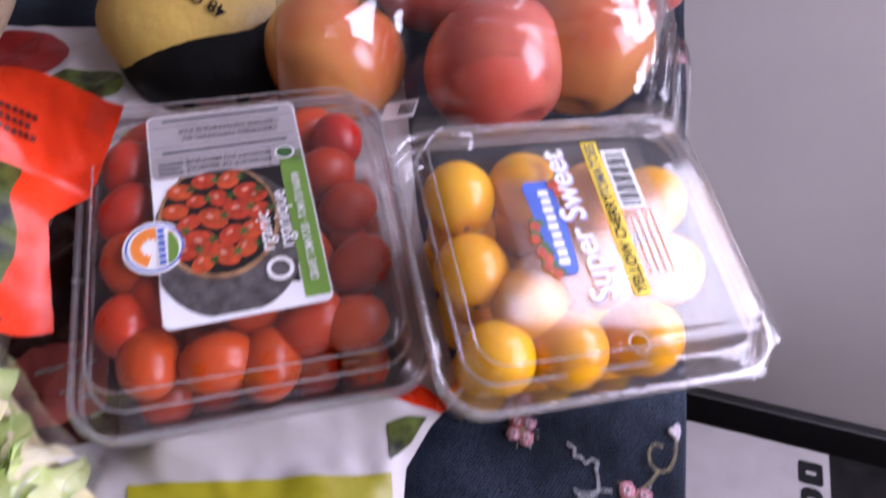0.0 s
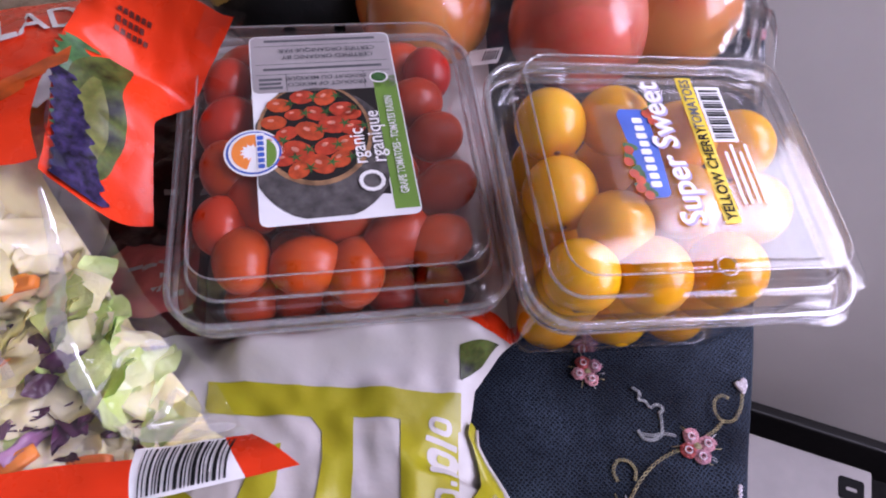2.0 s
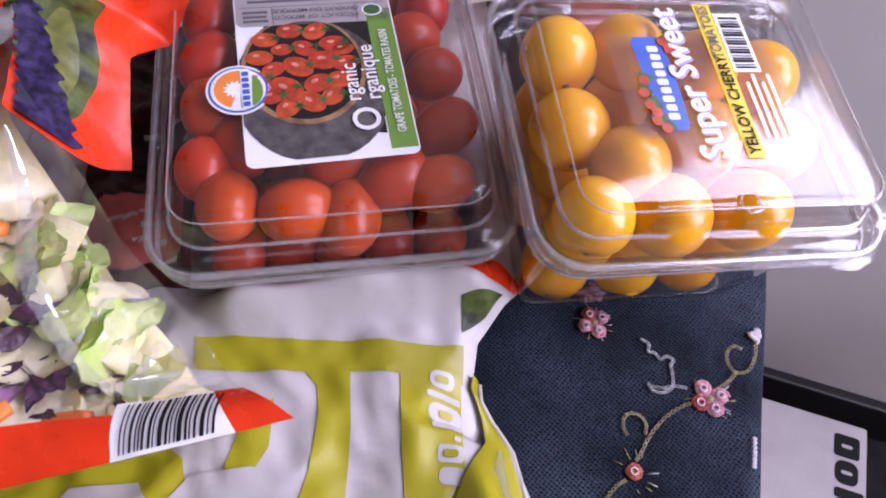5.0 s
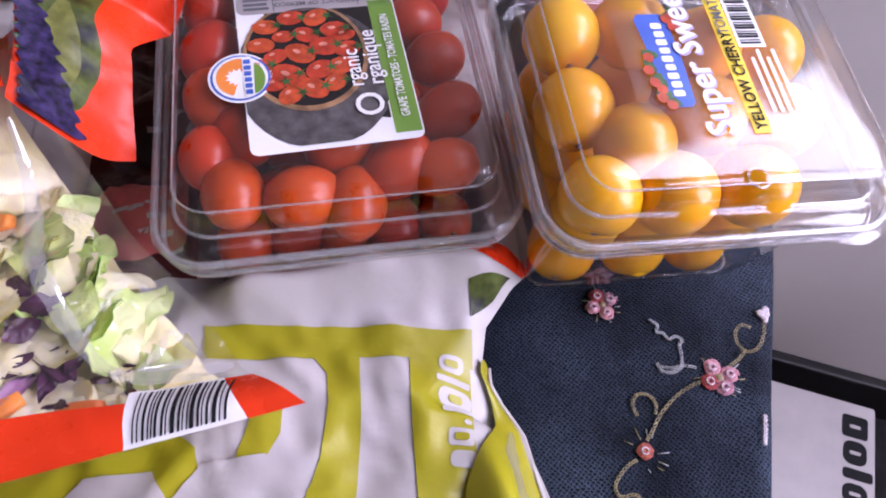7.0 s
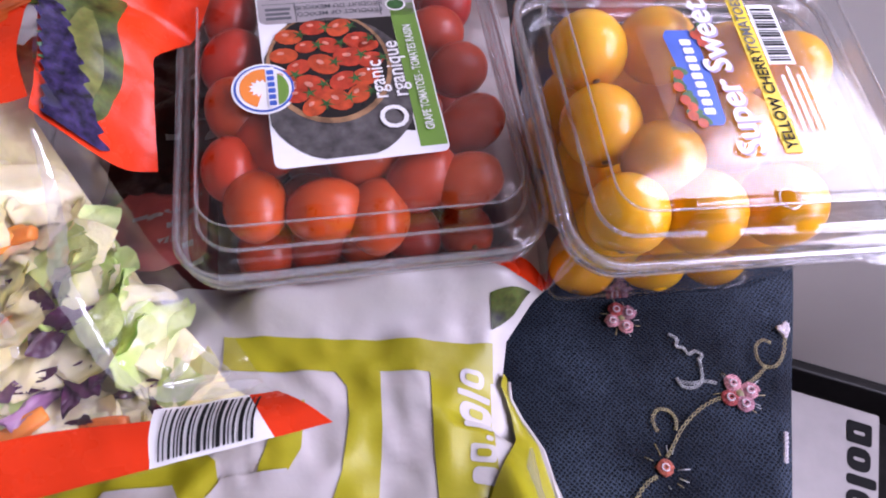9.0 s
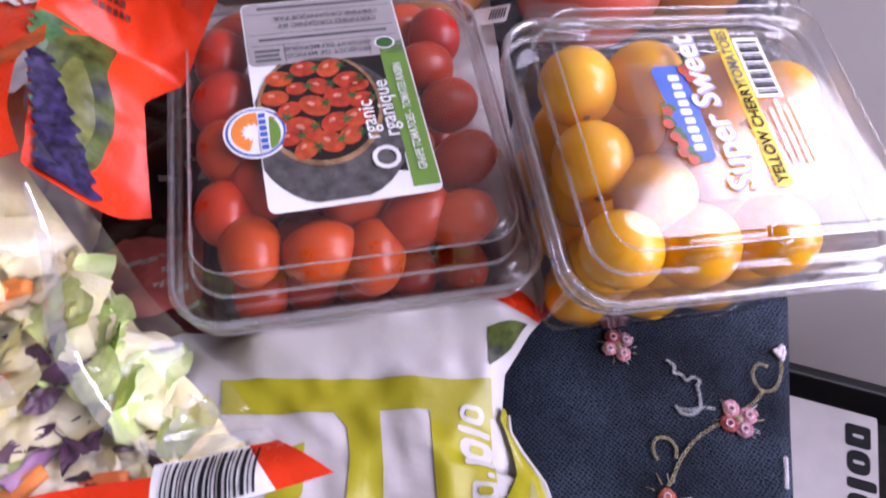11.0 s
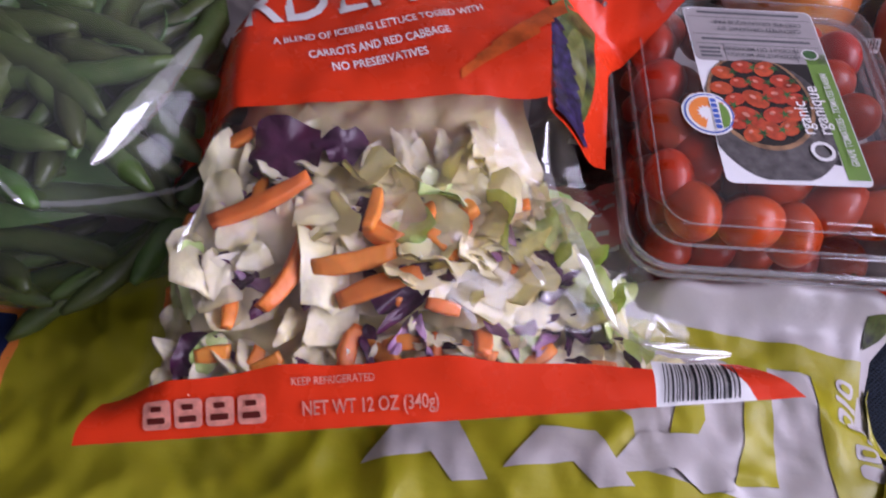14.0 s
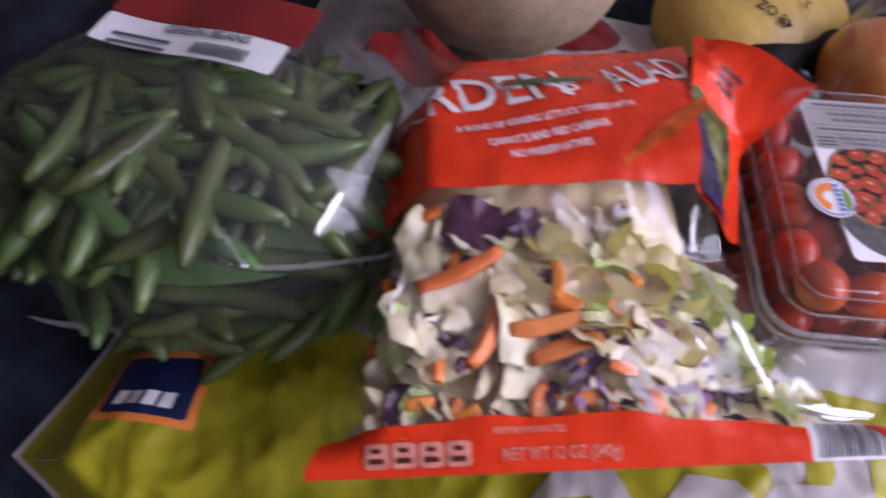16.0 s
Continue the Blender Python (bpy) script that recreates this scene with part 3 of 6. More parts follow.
def bag_right(y):
    return lerp(y, ((-0.11, 0.055), (0.0, 0.026), (0.022, 0.013), (0.05, 0.0), (0.066, -0.015), (0.082, -0.014), (0.105, 0.0), (0.118, 0.002), (0.135, -0.006), (0.35, -0.03)))


bag = thing("grocery_bag", -0.2, 0.1, T, "crumpled white and lime-green plastic grocery bag lying flat", "plastic bag")


def bag_sheet(s, t):
    y = -0.115 + 0.475 * t
    x = bag_left(y) + (bag_right(y) - bag_left(y)) * s
    return Vector((x, y, bag_z(x, y)))


part("sheet", grid_bm(bag_sheet, 210, 210), M_BAG, bag, "crumpled white plastic")


def bag_print(name, pts, material, label="", cuts=4, up=0.0005):
    part(name, bend(diced_bm(pts, 0.0024), lambda x, y: on_bag(x, y, up)), material, bag, label)


# lime print: bar, bowed stroke, upright stroke, and the wide lower field
bag_print("lime_bar", [(-0.112, 0.072), (-0.075, 0.0735), (-0.033, 0.0765), (-0.019, 0.079), (-0.018, 0.066), (-0.035, 0.0655), (-0.075, 0.0625), (-0.11, 0.060)], M_LIME, "lime-green printed stroke")
bag_print("lime_stroke", [(-0.073, 0.064), (-0.057, 0.067), (-0.0535, 0.045), (-0.0515, 0.018), (-0.067, 0.014), (-0.064, 0.030), (-0.0645, 0.048), (-0.067, 0.058)], M_LIME)
bag_print("lime_stroke", [(-0.040, 0.067), (-0.019, 0.0665), (-0.0165, 0.040), (-0.0115, 0.012), (-0.031, 0.010), (-0.036, 0.038)], M_LIME)
bag_print("lime_stroke", [(-0.088, 0.048), (-0.080, 0.052), (-0.078, 0.036), (-0.083, 0.022), (-0.091, 0.020)], M_LIME)
bag_print("lime_field", [(-0.362, -0.108), (0.045, -0.108), (0.024, 0.0), (0.012, 0.020), (-0.031, 0.0135), (-0.064, 0.010), (-0.098, 0.012), (-0.104, 0.03), (-0.13, 0.045), (-0.20, 0.03), (-0.27, 0.04), (-0.415, 0.06), (-0.4195, 0.0), (-0.427, -0.051), (-0.398, -0.0610)], M_LIME, "lime-green printed field", 5, 0.0007)
for dx in (0.0, 0.05, 0.085):
    bag_print("white_stroke", [(-0.196 + dx, -0.012 + dx * 0.22), (-0.186 + dx, 0.008 + dx * 0.2), (-0.166 + dx, 0.012 + dx * 0.2), (-0.150 + dx, -0.006 + dx * 0.22), (-0.162 + dx, -0.010 + dx * 0.22), (-0.172 + dx, -0.002 + dx * 0.2)], M_BAG, "", 3, 0.0013)
# the web line of print becomes plain white blocks
for k, (hx, hy, r, hole) in enumerate(((0.0042, 0.0030, 0.0026, 1), (0.0056, 0.0010, 0.0004, 0), (0.0056, 0.0031, 0.0026, 1), (0.0048, 0.0010, 0.0006, 0), (0.0012, 0.0010, 0.0008, 0), (0.0042, 0.0030, 0.0012, 1), (0.0042, 0.0028, 0.0020, 0))):
    cx, cy = -0.0255 + 0.0010 * k, 0.0655 - (0.0, 0.0056, 0.0112, 0.0170, 0.0208, 0.0262, 0.0335)[k]
    cx += 0.0028 if hx < 0.002 else 0.0
    bag_print("white_block", rr_at(cx - hx, cy - hy, cx + hx, cy + hy, r), M_BAG, "", 2, 0.0008)
    if hole:
        bag_print("lime_counter", rr_at(cx - 0.0022, cy - 0.0013, cx + 0.0024, cy + 0.0013, 0.0010), M_LIME, "", 2, 0.0013)
bag_print("lime_mark", [(-0.021, 0.093), (-0.006, 0.099), (-0.012, 0.090), (-0.0195, 0.083)], M_OLIVE_INK, "", 3)
bag_print("red_corner", [(-0.03, 0.101), (-0.012, 0.111), (0.001, 0.108), (-0.001, 0.1035), (-0.012, 0.100)], M_RED_FILM, "red printed corner", 3)
bag_print("green_dot", ellipse(-0.190, 0.276, 0.022, 0.014, 18), M_OLIVE_INK, "green printed dot", 2, 0.0014)
bag_print("green_dot", ellipse(-0.245, 0.25, 0.02, 0.014, 18), M_OLIVE_INK, "", 2, 0.0014)
bag_print("red_dot", ellipse(-0.235, 0.30, 0.03, 0.02, 18), M_TAG_RED, "", 2, 0.0014)


def bag_fold(s, t):
    """A raised lime fold along the bag's near right edge."""
    y = 0.070 - 0.16 * t
    x1 = bag_right(y) + 0.003
    w = 0.003 + 0.036 * smooth01(t * 2.6)
    x = x1 - w * (1 - s)
    return Vector((x, y, bag_z(x, y) + 0.003 + 0.010 * math.sin(math.pi * min(s * 1.1, 1)) * smooth01(t * 3) - 0.010 * s * s))


part("fold", grid_bm(bag_fold, 16, 40), M_LIME, bag, "shiny lime-green fold")
part("fold_edge", tube_bm([bag_fold(0.82, k / 30) + Vector((0, 0, 0.0012)) for k in range(31)], 0.0009, 5), M_BAG, bag, "white edge line")
patch_c, patch_t = (-0.371, -0.0095), 9


def patch_point(x, y, up=0.0014):
    c, s = math.cos(radians(patch_t)), math.sin(radians(patch_t))
    return on_bag(patch_c[0] + x * c - y * s, patch_c[1] + x * s + y * c, up)


for nm, hx, hy, up, m in (("orange_border", 0.0255, 0.0180, 0.0012, M_ORANGE_INK), ("navy_field", 0.0215, 0.0145, 0.0018, M_NAVY_INK)):
    part(nm, bend(diced_bm(rrect(hx, hy, 0.002, 2)), lambda x, y, u=up: patch_point(x, y, u)), m, bag, "navy printed square with orange border" if nm == "navy_field" else "")
for k in range(4):
    part("white_block", bend(poly_bm([(-0.016 + 0.0078 * k, -0.0105), (-0.010 + 0.0078 * k, -0.0105), (-0.0095 + 0.0078 * k, -0.0030), (-0.0155 + 0.0078 * k, -0.0030)], 2), lambda x, y: patch_point(x, y, 0.0024)), M_WHITE_INK, bag)

# ---- clamshells ----


def tomato_shape(dent):
    def f(v):
        r = math.hypot(v.x, v.y)
        if v.z > 0:
            v.z -= dent * math.exp(-(r / 0.28) ** 2)
        return v
    return f


def tomato(name, parent, centre, r, stretch, rot, material, label=""):
    ob = part(name, ball_bm(centre, (r, r, r * stretch), rot, 22, 14, tomato_shape(0.12)), material, parent, label)
    m = pose(*centre, *rot)
    tip = m @ Vector((0, 0, r * stretch * 0.90))
    part("stem_scar", ball_bm(tip, (r * 0.10, r * 0.10, r * 0.06), rot, 8, 6), M_STEM, ob)
    return ob


class Shell:
    """A clear hinged box: tub, lid with raised top, rims. Local x and y are its axes, z up from the rim."""

    def __init__(self, name, label, centre, ax, ay, lean, hx, hy, tub_h, lid_h, r, holes=()):
        self.holes = holes
        self.o, self.hx, self.hy, self.tub_h, self.lid_h, self.r = Vector(centre), hx, hy, tub_h, lid_h, r
        up = Vector((-lean[0], -lean[1], 1)).normalized()
        ex = Vector((*ax, lean[0] * ax[0] + lean[1] * ax[1])).normalized()
        ey = Vector((*ay, lean[0] * ay[0] + lean[1] * ay[1])).normalized()
        self.ex, self.ey, self.up = ex, ey, up
        base = self.at(0, 0, -tub_h)
        self.root = thing(name, *base, label, "plastic container", "tomato clamshells")
        self.build()

    def at(self, x, y, z):
        return self.o + self.ex * x + self.ey * y + self.up * z

    def ring(self, inset, z, r=None):
        r = max((r or self.r) - inset * 0.6, 0.004)
        return [self.at(x, y, z) for x, y in rrect(self.hx - inset, self.hy - inset, r, 7)]

    def build(self):
        H, L = self.tub_h, self.lid_h
        tub = [self.ring(i, z) for i, z in ((0.019, -H), (0.015, -H + 0.0015), (0.0125, -H + 0.006), (0.0105, -H * 0.6), (0.0085, -0.014), (0.0075, -0.0105), (0.0045, -0.0095), (0.0025, -0.0090))]
        part("tub", loft_bm(tub, True), M_PET, self.root, "clear plastic tub")
        lid = [self.ring(i, z) for i, z in ((0.0012, -0.0075), (0.0002, -0.0070), (0.0, 0.0), (0.0035, 0.0005), (0.0045, 0.003), (0.0065, 0.0042), (0.0075, 0.0045), (0.0078, 0.007), (0.0084, L - 0.0040), (0.0090, L - 0.0016), (0.0106, L - 0.0003), (0.0135, L), (0.022, L + 0.0001))]
        bm = loft_bm(lid, False, True)
        for x, y, w, d in self.holes:
            self.punch(bm, x, y, w, d)
        ob = part("lid", bm, M_PET, self.root, "clear plastic lid with a raised top")
        self.lid = ob
        for inset, z, rad in ((0.0, 0.0, 0.0014), (0.0008, -0.0074, 0.0012), (0.0072, 0.0046, 0.0007), (0.0094, L - 0.0010, 0.0004)):
            part("rim", tube_bm(self.ring(inset, z), rad, 6, True), M_RIM, self.root)
        part("tub_edge", tube_bm(self.ring(0.0155, -H + 0.0012), 0.0007, 6, True), M_RIM, self.root)

    def punch(self, bm, x, y, w, d):
        """Cut an oblong hole of w by d through the lid at x, y, over its edge where it reaches that far."""
        for axis, c, h, side, e, g in ((self.ex, x, w / 2, self.ey, y, d / 2), (self.ey, y, d / 2, self.ex, x, w / 2)):
            for sign in (-1, 1):
                near = [f for f in bm.faces if min((v.co - self.o).dot(side) for v in f.verts) < e + g and max((v.co - self.o).dot(side) for v in f.verts) > e - g and max((v.co - self.o).dot(self.up) for v in f.verts) > self.lid_h - 0.012]
                geom = near + list({q for f in near for q in f.edges}) + list({q for f in near for q in f.verts})
                bmesh.ops.bisect_plane(bm, geom=geom, dist=1e-6, plane_co=self.o + axis * (c + sign * h), plane_no=axis)
        gone = []
        for f in bm.faces:
            q = f.calc_center_median() - self.o
            if abs(q.dot(self.ex) - x) < w / 2 and abs(q.dot(self.ey) - y) < d / 2 and q.dot(self.up) > self.lid_h - 0.008:
                gone.append(f)
        bmesh.ops.delete(bm, geom=gone, context="FACES")

    def hole_edge(self, x, y, rx, ry):
        pts = [self.at(x + px, y + py, self.lid_h + 0.0003) for px, py in ellipse(0, 0, rx, ry, 20)]
        part("hole_edge", tube_bm(pts, 0.00035, 5, True), M_RIM, self.lid)

    def corner_tab(self, x, y, dx, dy, low=0.0):
        bm = bmesh.new()
        top = rrect(dx, dy, min(dx, dy) * 0.8, 5)
        for z in (0.0008 - low, -0.0030 - low):
            loft_bm([[self.at(x + px, y + py, z) for px, py in top], [self.at(x + px * 0.8, y + py * 0.8, z + 0.0016) for px, py in top]], False, True, bm)
        part("tab", bm, M_PET, self.root, "clear pull tab")


RED_X, RED_Y = (0.974, 0.2275), (-0.2275, 0.974)
red_holes = [(x, -0.0575, 0.0046, 0.0070) for x in (-0.0155, 0.005, 0.0257)] + [(x, 0.0575, 0.0046, 0.0070) for x in (-0.0155, 0.005, 0.0257)]
red_holes += [(sx * 0.0478, y, 0.0070, 0.0044) for sx in (-1, 1) for y in (-0.0338, -0.012, 0.0105, 0.0335)]
red = Shell("tomato_clamshell", "clear plastic clamshell full of red grape tomatoes", (-0.0746, 0.1526, T + 0.0658), RED_X, RED_Y, (-0.085, 0.05), 0.0598, 0.0682, 0.0565, 0.0165, 0.017, red_holes)


def rlid(x, y):
    """The height of the red box's lid."""
    q = red.at(0, 0, red.lid_h)
    return q.z - 0.085 * (x - q.x) + 0.05 * (y - q.y)


# the upper layer: place in the box and the turn of the long axis
top_red = ((-0.0345, -0.0446, 90), (-0.0124, -0.0480, 10), (0.0040, -0.0500, 80), (0.0010, -0.0300, 0), (0.0200, -0.0400, 20), (0.0345, -0.0430, 10), (-0.0302, -0.0200, 100), (-0.0400, -0.0060, 95), (-0.0405, 0.0165, 60), (-0.0410, 0.0370, 70), (-0.0350, 0.0530, 30), (0.0395, 0.0066, 40), (0.0333, 0.0253, 30), (0.0400, 0.0400, 80), (0.0290, 0.0530, 30), (0.0400, -0.0190, 20), (-0.0122, 0.0540, 0), (0.0090, 0.0540, 0), (-0.0166, 0.0080, 40), (0.0081, 0.0048, 60), (-0.0072, -0.0120, 20), (-0.0097, 0.0300, 60), (0.0129, 0.0320, 40), (0.0180, -0.0130, 30), (-0.0420, -0.0300, 80))
rnd = random.Random(5)
for x, y, a in top_red:
    r = rnd.uniform(0.0094, 0.0108)
    q = red.at(x, y, red.lid_h - 0.0022 - r - rnd.uniform(0, 0.0015) - 0.006 * smooth01((abs(y) - 0.046) / 0.006))
    tomato("grape_tomato", red.root, q, r, rnd.uniform(1.18, 1.36), (90 + rnd.uniform(-14, 14), 0, a + 13 + 90 + rnd.uniform(-8, 8)), M_RED_SKIN)
for h in (0.013, 0.031):
    for i in range(5):
        for j in range(6):
            q = red.at(-0.036 + 0.018 * i + rnd.uniform(-0.001, 0.001), -0.0445 + 0.0178 * j + rnd.uniform(-0.001, 0.001), h - red.tub_h)
            tomato("grape_tomato", red.root, q, rnd.uniform(0.0096, 0.0106), 1.2, (rnd.uniform(60, 120), 0, rnd.uniform(0, 180)), M_RED_SKIN)


def quad_map(bl, br, tr, tl, z):
    """The unit square carried to four corners."""
    bl, br, tr, tl = (Vector((*p, 0)) for p in (bl, br, tr, tl))

    def f(x, y, up=0.0):
        p = bl * (1 - x) * (1 - y) + br * x * (1 - y) + tr * x * y + tl * (1 - x) * y
        return Vector((p.x, p.y, (z(p.x, p.y) if callable(z) else z) + up))
    return f


# the paper label on the red lid
lab = quad_map((-0.0895, 0.1057), (-0.0366, 0.1202), (-0.0613, 0.2075), (-0.1150, 0.1938), lambda x, y: rlid(x, y) + 0.0006)
LW, LH = 0.057, 0.099  # metres across and along


def lab_part(name, pts, material, up, parent, label=""):
    return part(name, bend(poly_bm(pts), lambda x, y: lab(x / LW, y / LH, up)), material, parent, label, smooth=False)


label = lab_part("label", rr_at(0, 0, LW, LH, 0.003), M_LABEL, 0.0, red.root, "printed paper label with a bowl of tomatoes")
E1, E2, E3, E4, E5 = 0.00012, 0.00022, 0.00032, 0.00042, 0.00052
lab_part("grey_panel", rr_at(0.0005, 0.0655, LW - 0.0005, LH - 0.0005, 0.0028), M_LABEL_GREY, E1, label)
lab_part("black_panel", [(0.008, 0.0175), (0.047, 0.010), (0.0475, 0.0655), (0.010, 0.0655)], M_LABEL_BLACK, E1, label)
lab_part("plate", [(min(max(x, 0.0005), 0.0475), max(y, 0.002)) for x, y in ellipse(0.0245, 0.0335, 0.0268, 0.0335, 40)], M_BOWL, E2, label, "dark grey bowl print")
lab_part("bowl_rim", [(x, min(y, 0.0655)) for x, y in ellipse(0.0225, 0.0430, 0.0215, 0.0265, 40)], M_BOWL_IN, E3, label)
lab_part("bowl_inside", [(x, min(y, 0.0653)) for x, y in ellipse(0.0225, 0.0435, 0.0200, 0.0248, 40)], M_LABEL_BLACK, E4, label)
lab_part("green_strip", [(0.0475, 0.003), (LW - 0.0005, 0.003), (LW - 0.0005, 0.072), (0.0475, 0.072)], M_LABEL_GREEN, E1, label)
rnd = random.Random(11)
for k, (x, y, s) in enumerate(((0.010, 0.058, 1), (0.019, 0.062, 1), (0.028, 0.061, 1.05), (0.034, 0.054, 1.1), (0.0075, 0.049, 1), (0.0155, 0.0525, 0.8), (0.0235, 0.0525, 1), (0.030, 0.046, 1.25), (0.037, 0.044, 1), (0.012, 0.043, 0.9), (0.0205, 0.0435, 1.2), (0.0065, 0.039, 0.9), (0.0155, 0.0335, 1.35), (0.0265, 0.035, 1.1), (0.034, 0.036, 1.1), (0.0235, 0.0265, 1.15), (0.0155, 0.0245, 1), (0.031, 0.0285, 1.0), (0.0105, 0.030, 0.9), (0.037, 0.051, 0.8))):
    tl = rnd.uniform(-50, 50)
    o = lab_part("printed_tomato", ellipse(x, min(y, 0.0618), 0.0049 * s, 0.0037 * s, 14, tilt=tl), M_PRINT_RED, E5 + 0.00003 * (k % 4), label)
    lab_part("glint", ellipse(x - 0.001, min(y, 0.0622) + 0.001, 0.0013 * s, 0.0008 * s, 8, tilt=tl), M_PRINT_PINK, E5 + 0.0002, label)
    if k % 5 != 4:
        star = []
        for j in range(10):
            rr = 0.0030 if j % 2 == 0 else 0.0008
            star.append((x + 0.004 + rr * math.cos(j * 0.628 + k), min(y, 0.061) + 0.0005 + rr * math.sin(j * 0.628 + k)))
        lab_part("printed_leaf", star, M_PRINT_LEAF, E5 + 0.00025, label)


def lab_text(words, size, x, y, deg, material, sx=1.0):
    part("lettering", bend(turned(text_bm(words, size), x, y, deg, sx), lambda a, b: lab(a / LW, b / LH, E5 + 0.0003)), material, label, smooth=False)


lab_text("O", 0.0135, 0.0415, 0.0165, 90, M_WHITE_INK)
lab_text("rganic", 0.0080, 0.0378, 0.0340, 90, M_WHITE_INK, 0.95)
lab_text("rganique", 0.0080, 0.0447, 0.0385, 90, M_WHITE_INK, 0.98)
lab_text("GRAPE TOMATOES - TOMATES RAISIN", 0.0042, 0.0522, 0.0345, 90, M_WHITE_INK, 0.70)
lab_text("PRODUCT OF MEXICO", 0.0030, 0.0295, 0.0690, 180, M_GREY_INK)
lab_text("PRODUIT DU MEXIQUE", 0.0030, 0.0295, 0.0725, 180, M_GREY_INK)
lab_text("CERTIFIED ORGANIC BY", 0.0032, 0.031, 0.0850, 180, M_GREY_INK, 1.05)
lab_text("CERTIFIE ORGANIQUE PAR", 0.0032, 0.031, 0.0890, 180, M_GREY_INK, 1.0)
for x0, y0, x1, y1 in ((0.002, 0.0755, 0.055, 0.0758), (0.002, 0.0815, 0.055, 0.0818), (0.002, 0.0925, 0.055, 0.0928), (0.0135, 0.0662, 0.0138, 0.0755), (0.044, 0.0662, 0.0443, 0.0755)):
    lab_part("rule", [(x0, y0), (x1, y0), (x1, y1), (x0, y1)], M_GREY_INK, E2, label)
for x0, y0, x1 in ((0.003, 0.0675, 0.0120), (0.003, 0.0698, 0.0115), (0.003, 0.0722, 0.0120), (0.005, 0.0780, 0.052), (0.006, 0.0950, 0.051)):
    lab_part("print_bar", [(x0, y0), (x1, y0), (x1, y0 + 0.0014), (x0, y0 + 0.0014)], M_GREY_INK, E2, label)
lab_part("seal", ellipse(0.050, 0.0715, 0.0038, 0.0033, 18), M_WHITE_INK, E2, label, "small round seal")
lab_part("seal_ring", ellipse(0.050, 0.0715, 0.0031, 0.0027, 18), M_PRINT_LEAF, E3, label)
# the round mark that overlaps the label: sun and field in plain shapes
cx, cy = -0.0004, 0.0345
mark = lab_part("round_mark", ellipse(cx, cy, 0.0108, 0.0115, 32), M_WHITE_INK, E5, red.root, "round orange, white and blue sticker mark")
lab_part("blue_ring", ellipse(cx, cy, 0.0100, 0.0106, 32), M_BLUE_INK, E5 + 0.0001, mark)
lab_part("white_ring", ellipse(cx, cy, 0.0092, 0.0098, 32), M_WHITE_INK, E5 + 0.0002, mark)
lab_part("orange_half", ellipse(cx, cy, 0.0080, 0.0087, 24, 70, 250), M_ORANGE_INK, E5 + 0.0003, mark)
lab_part("green_half", ellipse(cx + 0.0042, cy - 0.001, 0.0040, 0.0070, 20, -90, 80), M_LABEL_GREEN, E5 + 0.0003, mark)
lab_part("sun_disc", [(cx - 0.001 + (0.0042 if j % 2 else 0.0028) * math.cos(j * math.pi / 12), cy + (0.0042 if j % 2 else 0.0028) * math.sin(j * math.pi / 12)) for j in range(24)], M_WHITE_INK, E5 + 0.0004, mark)
lab_part("white_band", rr_at(cx + 0.0010, cy - 0.0092, cx + 0.0042, cy + 0.0092, 0.0008), M_WHITE_INK, E5 + 0.0005, mark)
for k in range(6):
    lab_part("blue_block", rr_at(cx + 0.0014, cy - 0.0084 + 0.0028 * k, cx + 0.0038, cy - 0.0063 + 0.0028 * k, 0.0004), M_BLUE_INK, E5 + 0.0006, mark)

# the yellow clamshell
YL = (-0.165, 0.11)
yel = Shell("tomato_clamshell", "clear plastic clamshell of yellow cherry tomatoes, tilted", (0.0452, 0.1381, T + 0.0832), (0.9746, 0.224), (-0.224, 0.9746), YL, 0.0570, 0.0515, 0.0700, 0.0165, 0.015, [(0.0011, -0.0412, 0.0064, 0.0058), (-0.0291, -0.0412, 0.0064, 0.0050)])
yel.corner_tab(0.0480, 0.0520, 0.0115, 0.0075)
yel.corner_tab(0.0560, -0.0310, 0.0060, 0.0130)
yel.corner_tab(-0.0350, 0.0520, 0.0120, 0.0070)
yel.corner_tab(0.0490, -0.0440, 0.0110, 0.0080, 0.0095)
yel.hole_edge(0.0011, -0.0412, 0.0032, 0.0031)

rnd = random.Random(8)
for x, y, d in ((-0.0370, 0.0225, 0), (-0.0127, 0.0243, 0), (-0.0385, -0.0045, 2), (-0.0233, -0.0191, 0), (-0.0365, -0.0335, 5), (-0.0135, -0.0350, 3), (0.0335, 0.0150, 1), (0.0300, -0.0120, 2), (0.0132, -0.0340, 3), (0.0070, -0.0066, 4), (0.0130, 0.0197, 2)):
    r = rnd.uniform(0.0122, 0.0134)
    q = yel.at(x, y, yel.lid_h - 0.0022 - r - 0.001 * d)
    tomato("cherry_tomato", yel.root, q, r, rnd.uniform(0.97, 1.06), (rnd.uniform(75, 260), rnd.uniform(-30, 30), rnd.uniform(0, 180)), M_YELLOW_SKIN)
for h in (0.0150, 0.0400):
    for i in range(3):
        for j in range(3):
            q = yel.at(-0.0300 + 0.0260 * i + rnd.uniform(-0.001, 0.001), -0.0265 + 0.0265 * j + rnd.uniform(-0.001, 0.001), h - yel.tub_h)
            tomato("cherry_tomato", yel.root, q, rnd.uniform(0.0124, 0.0134), 1.02, (rnd.uniform(100, 260), rnd.uniform(-40, 40), 0), M_YELLOW_SKIN)


def ys(x, y, up=0.0):
    """A place on the lid, x across and y along the box from its middle."""
    return yel.at(x, y, yel.lid_h + 0.0002 + up)


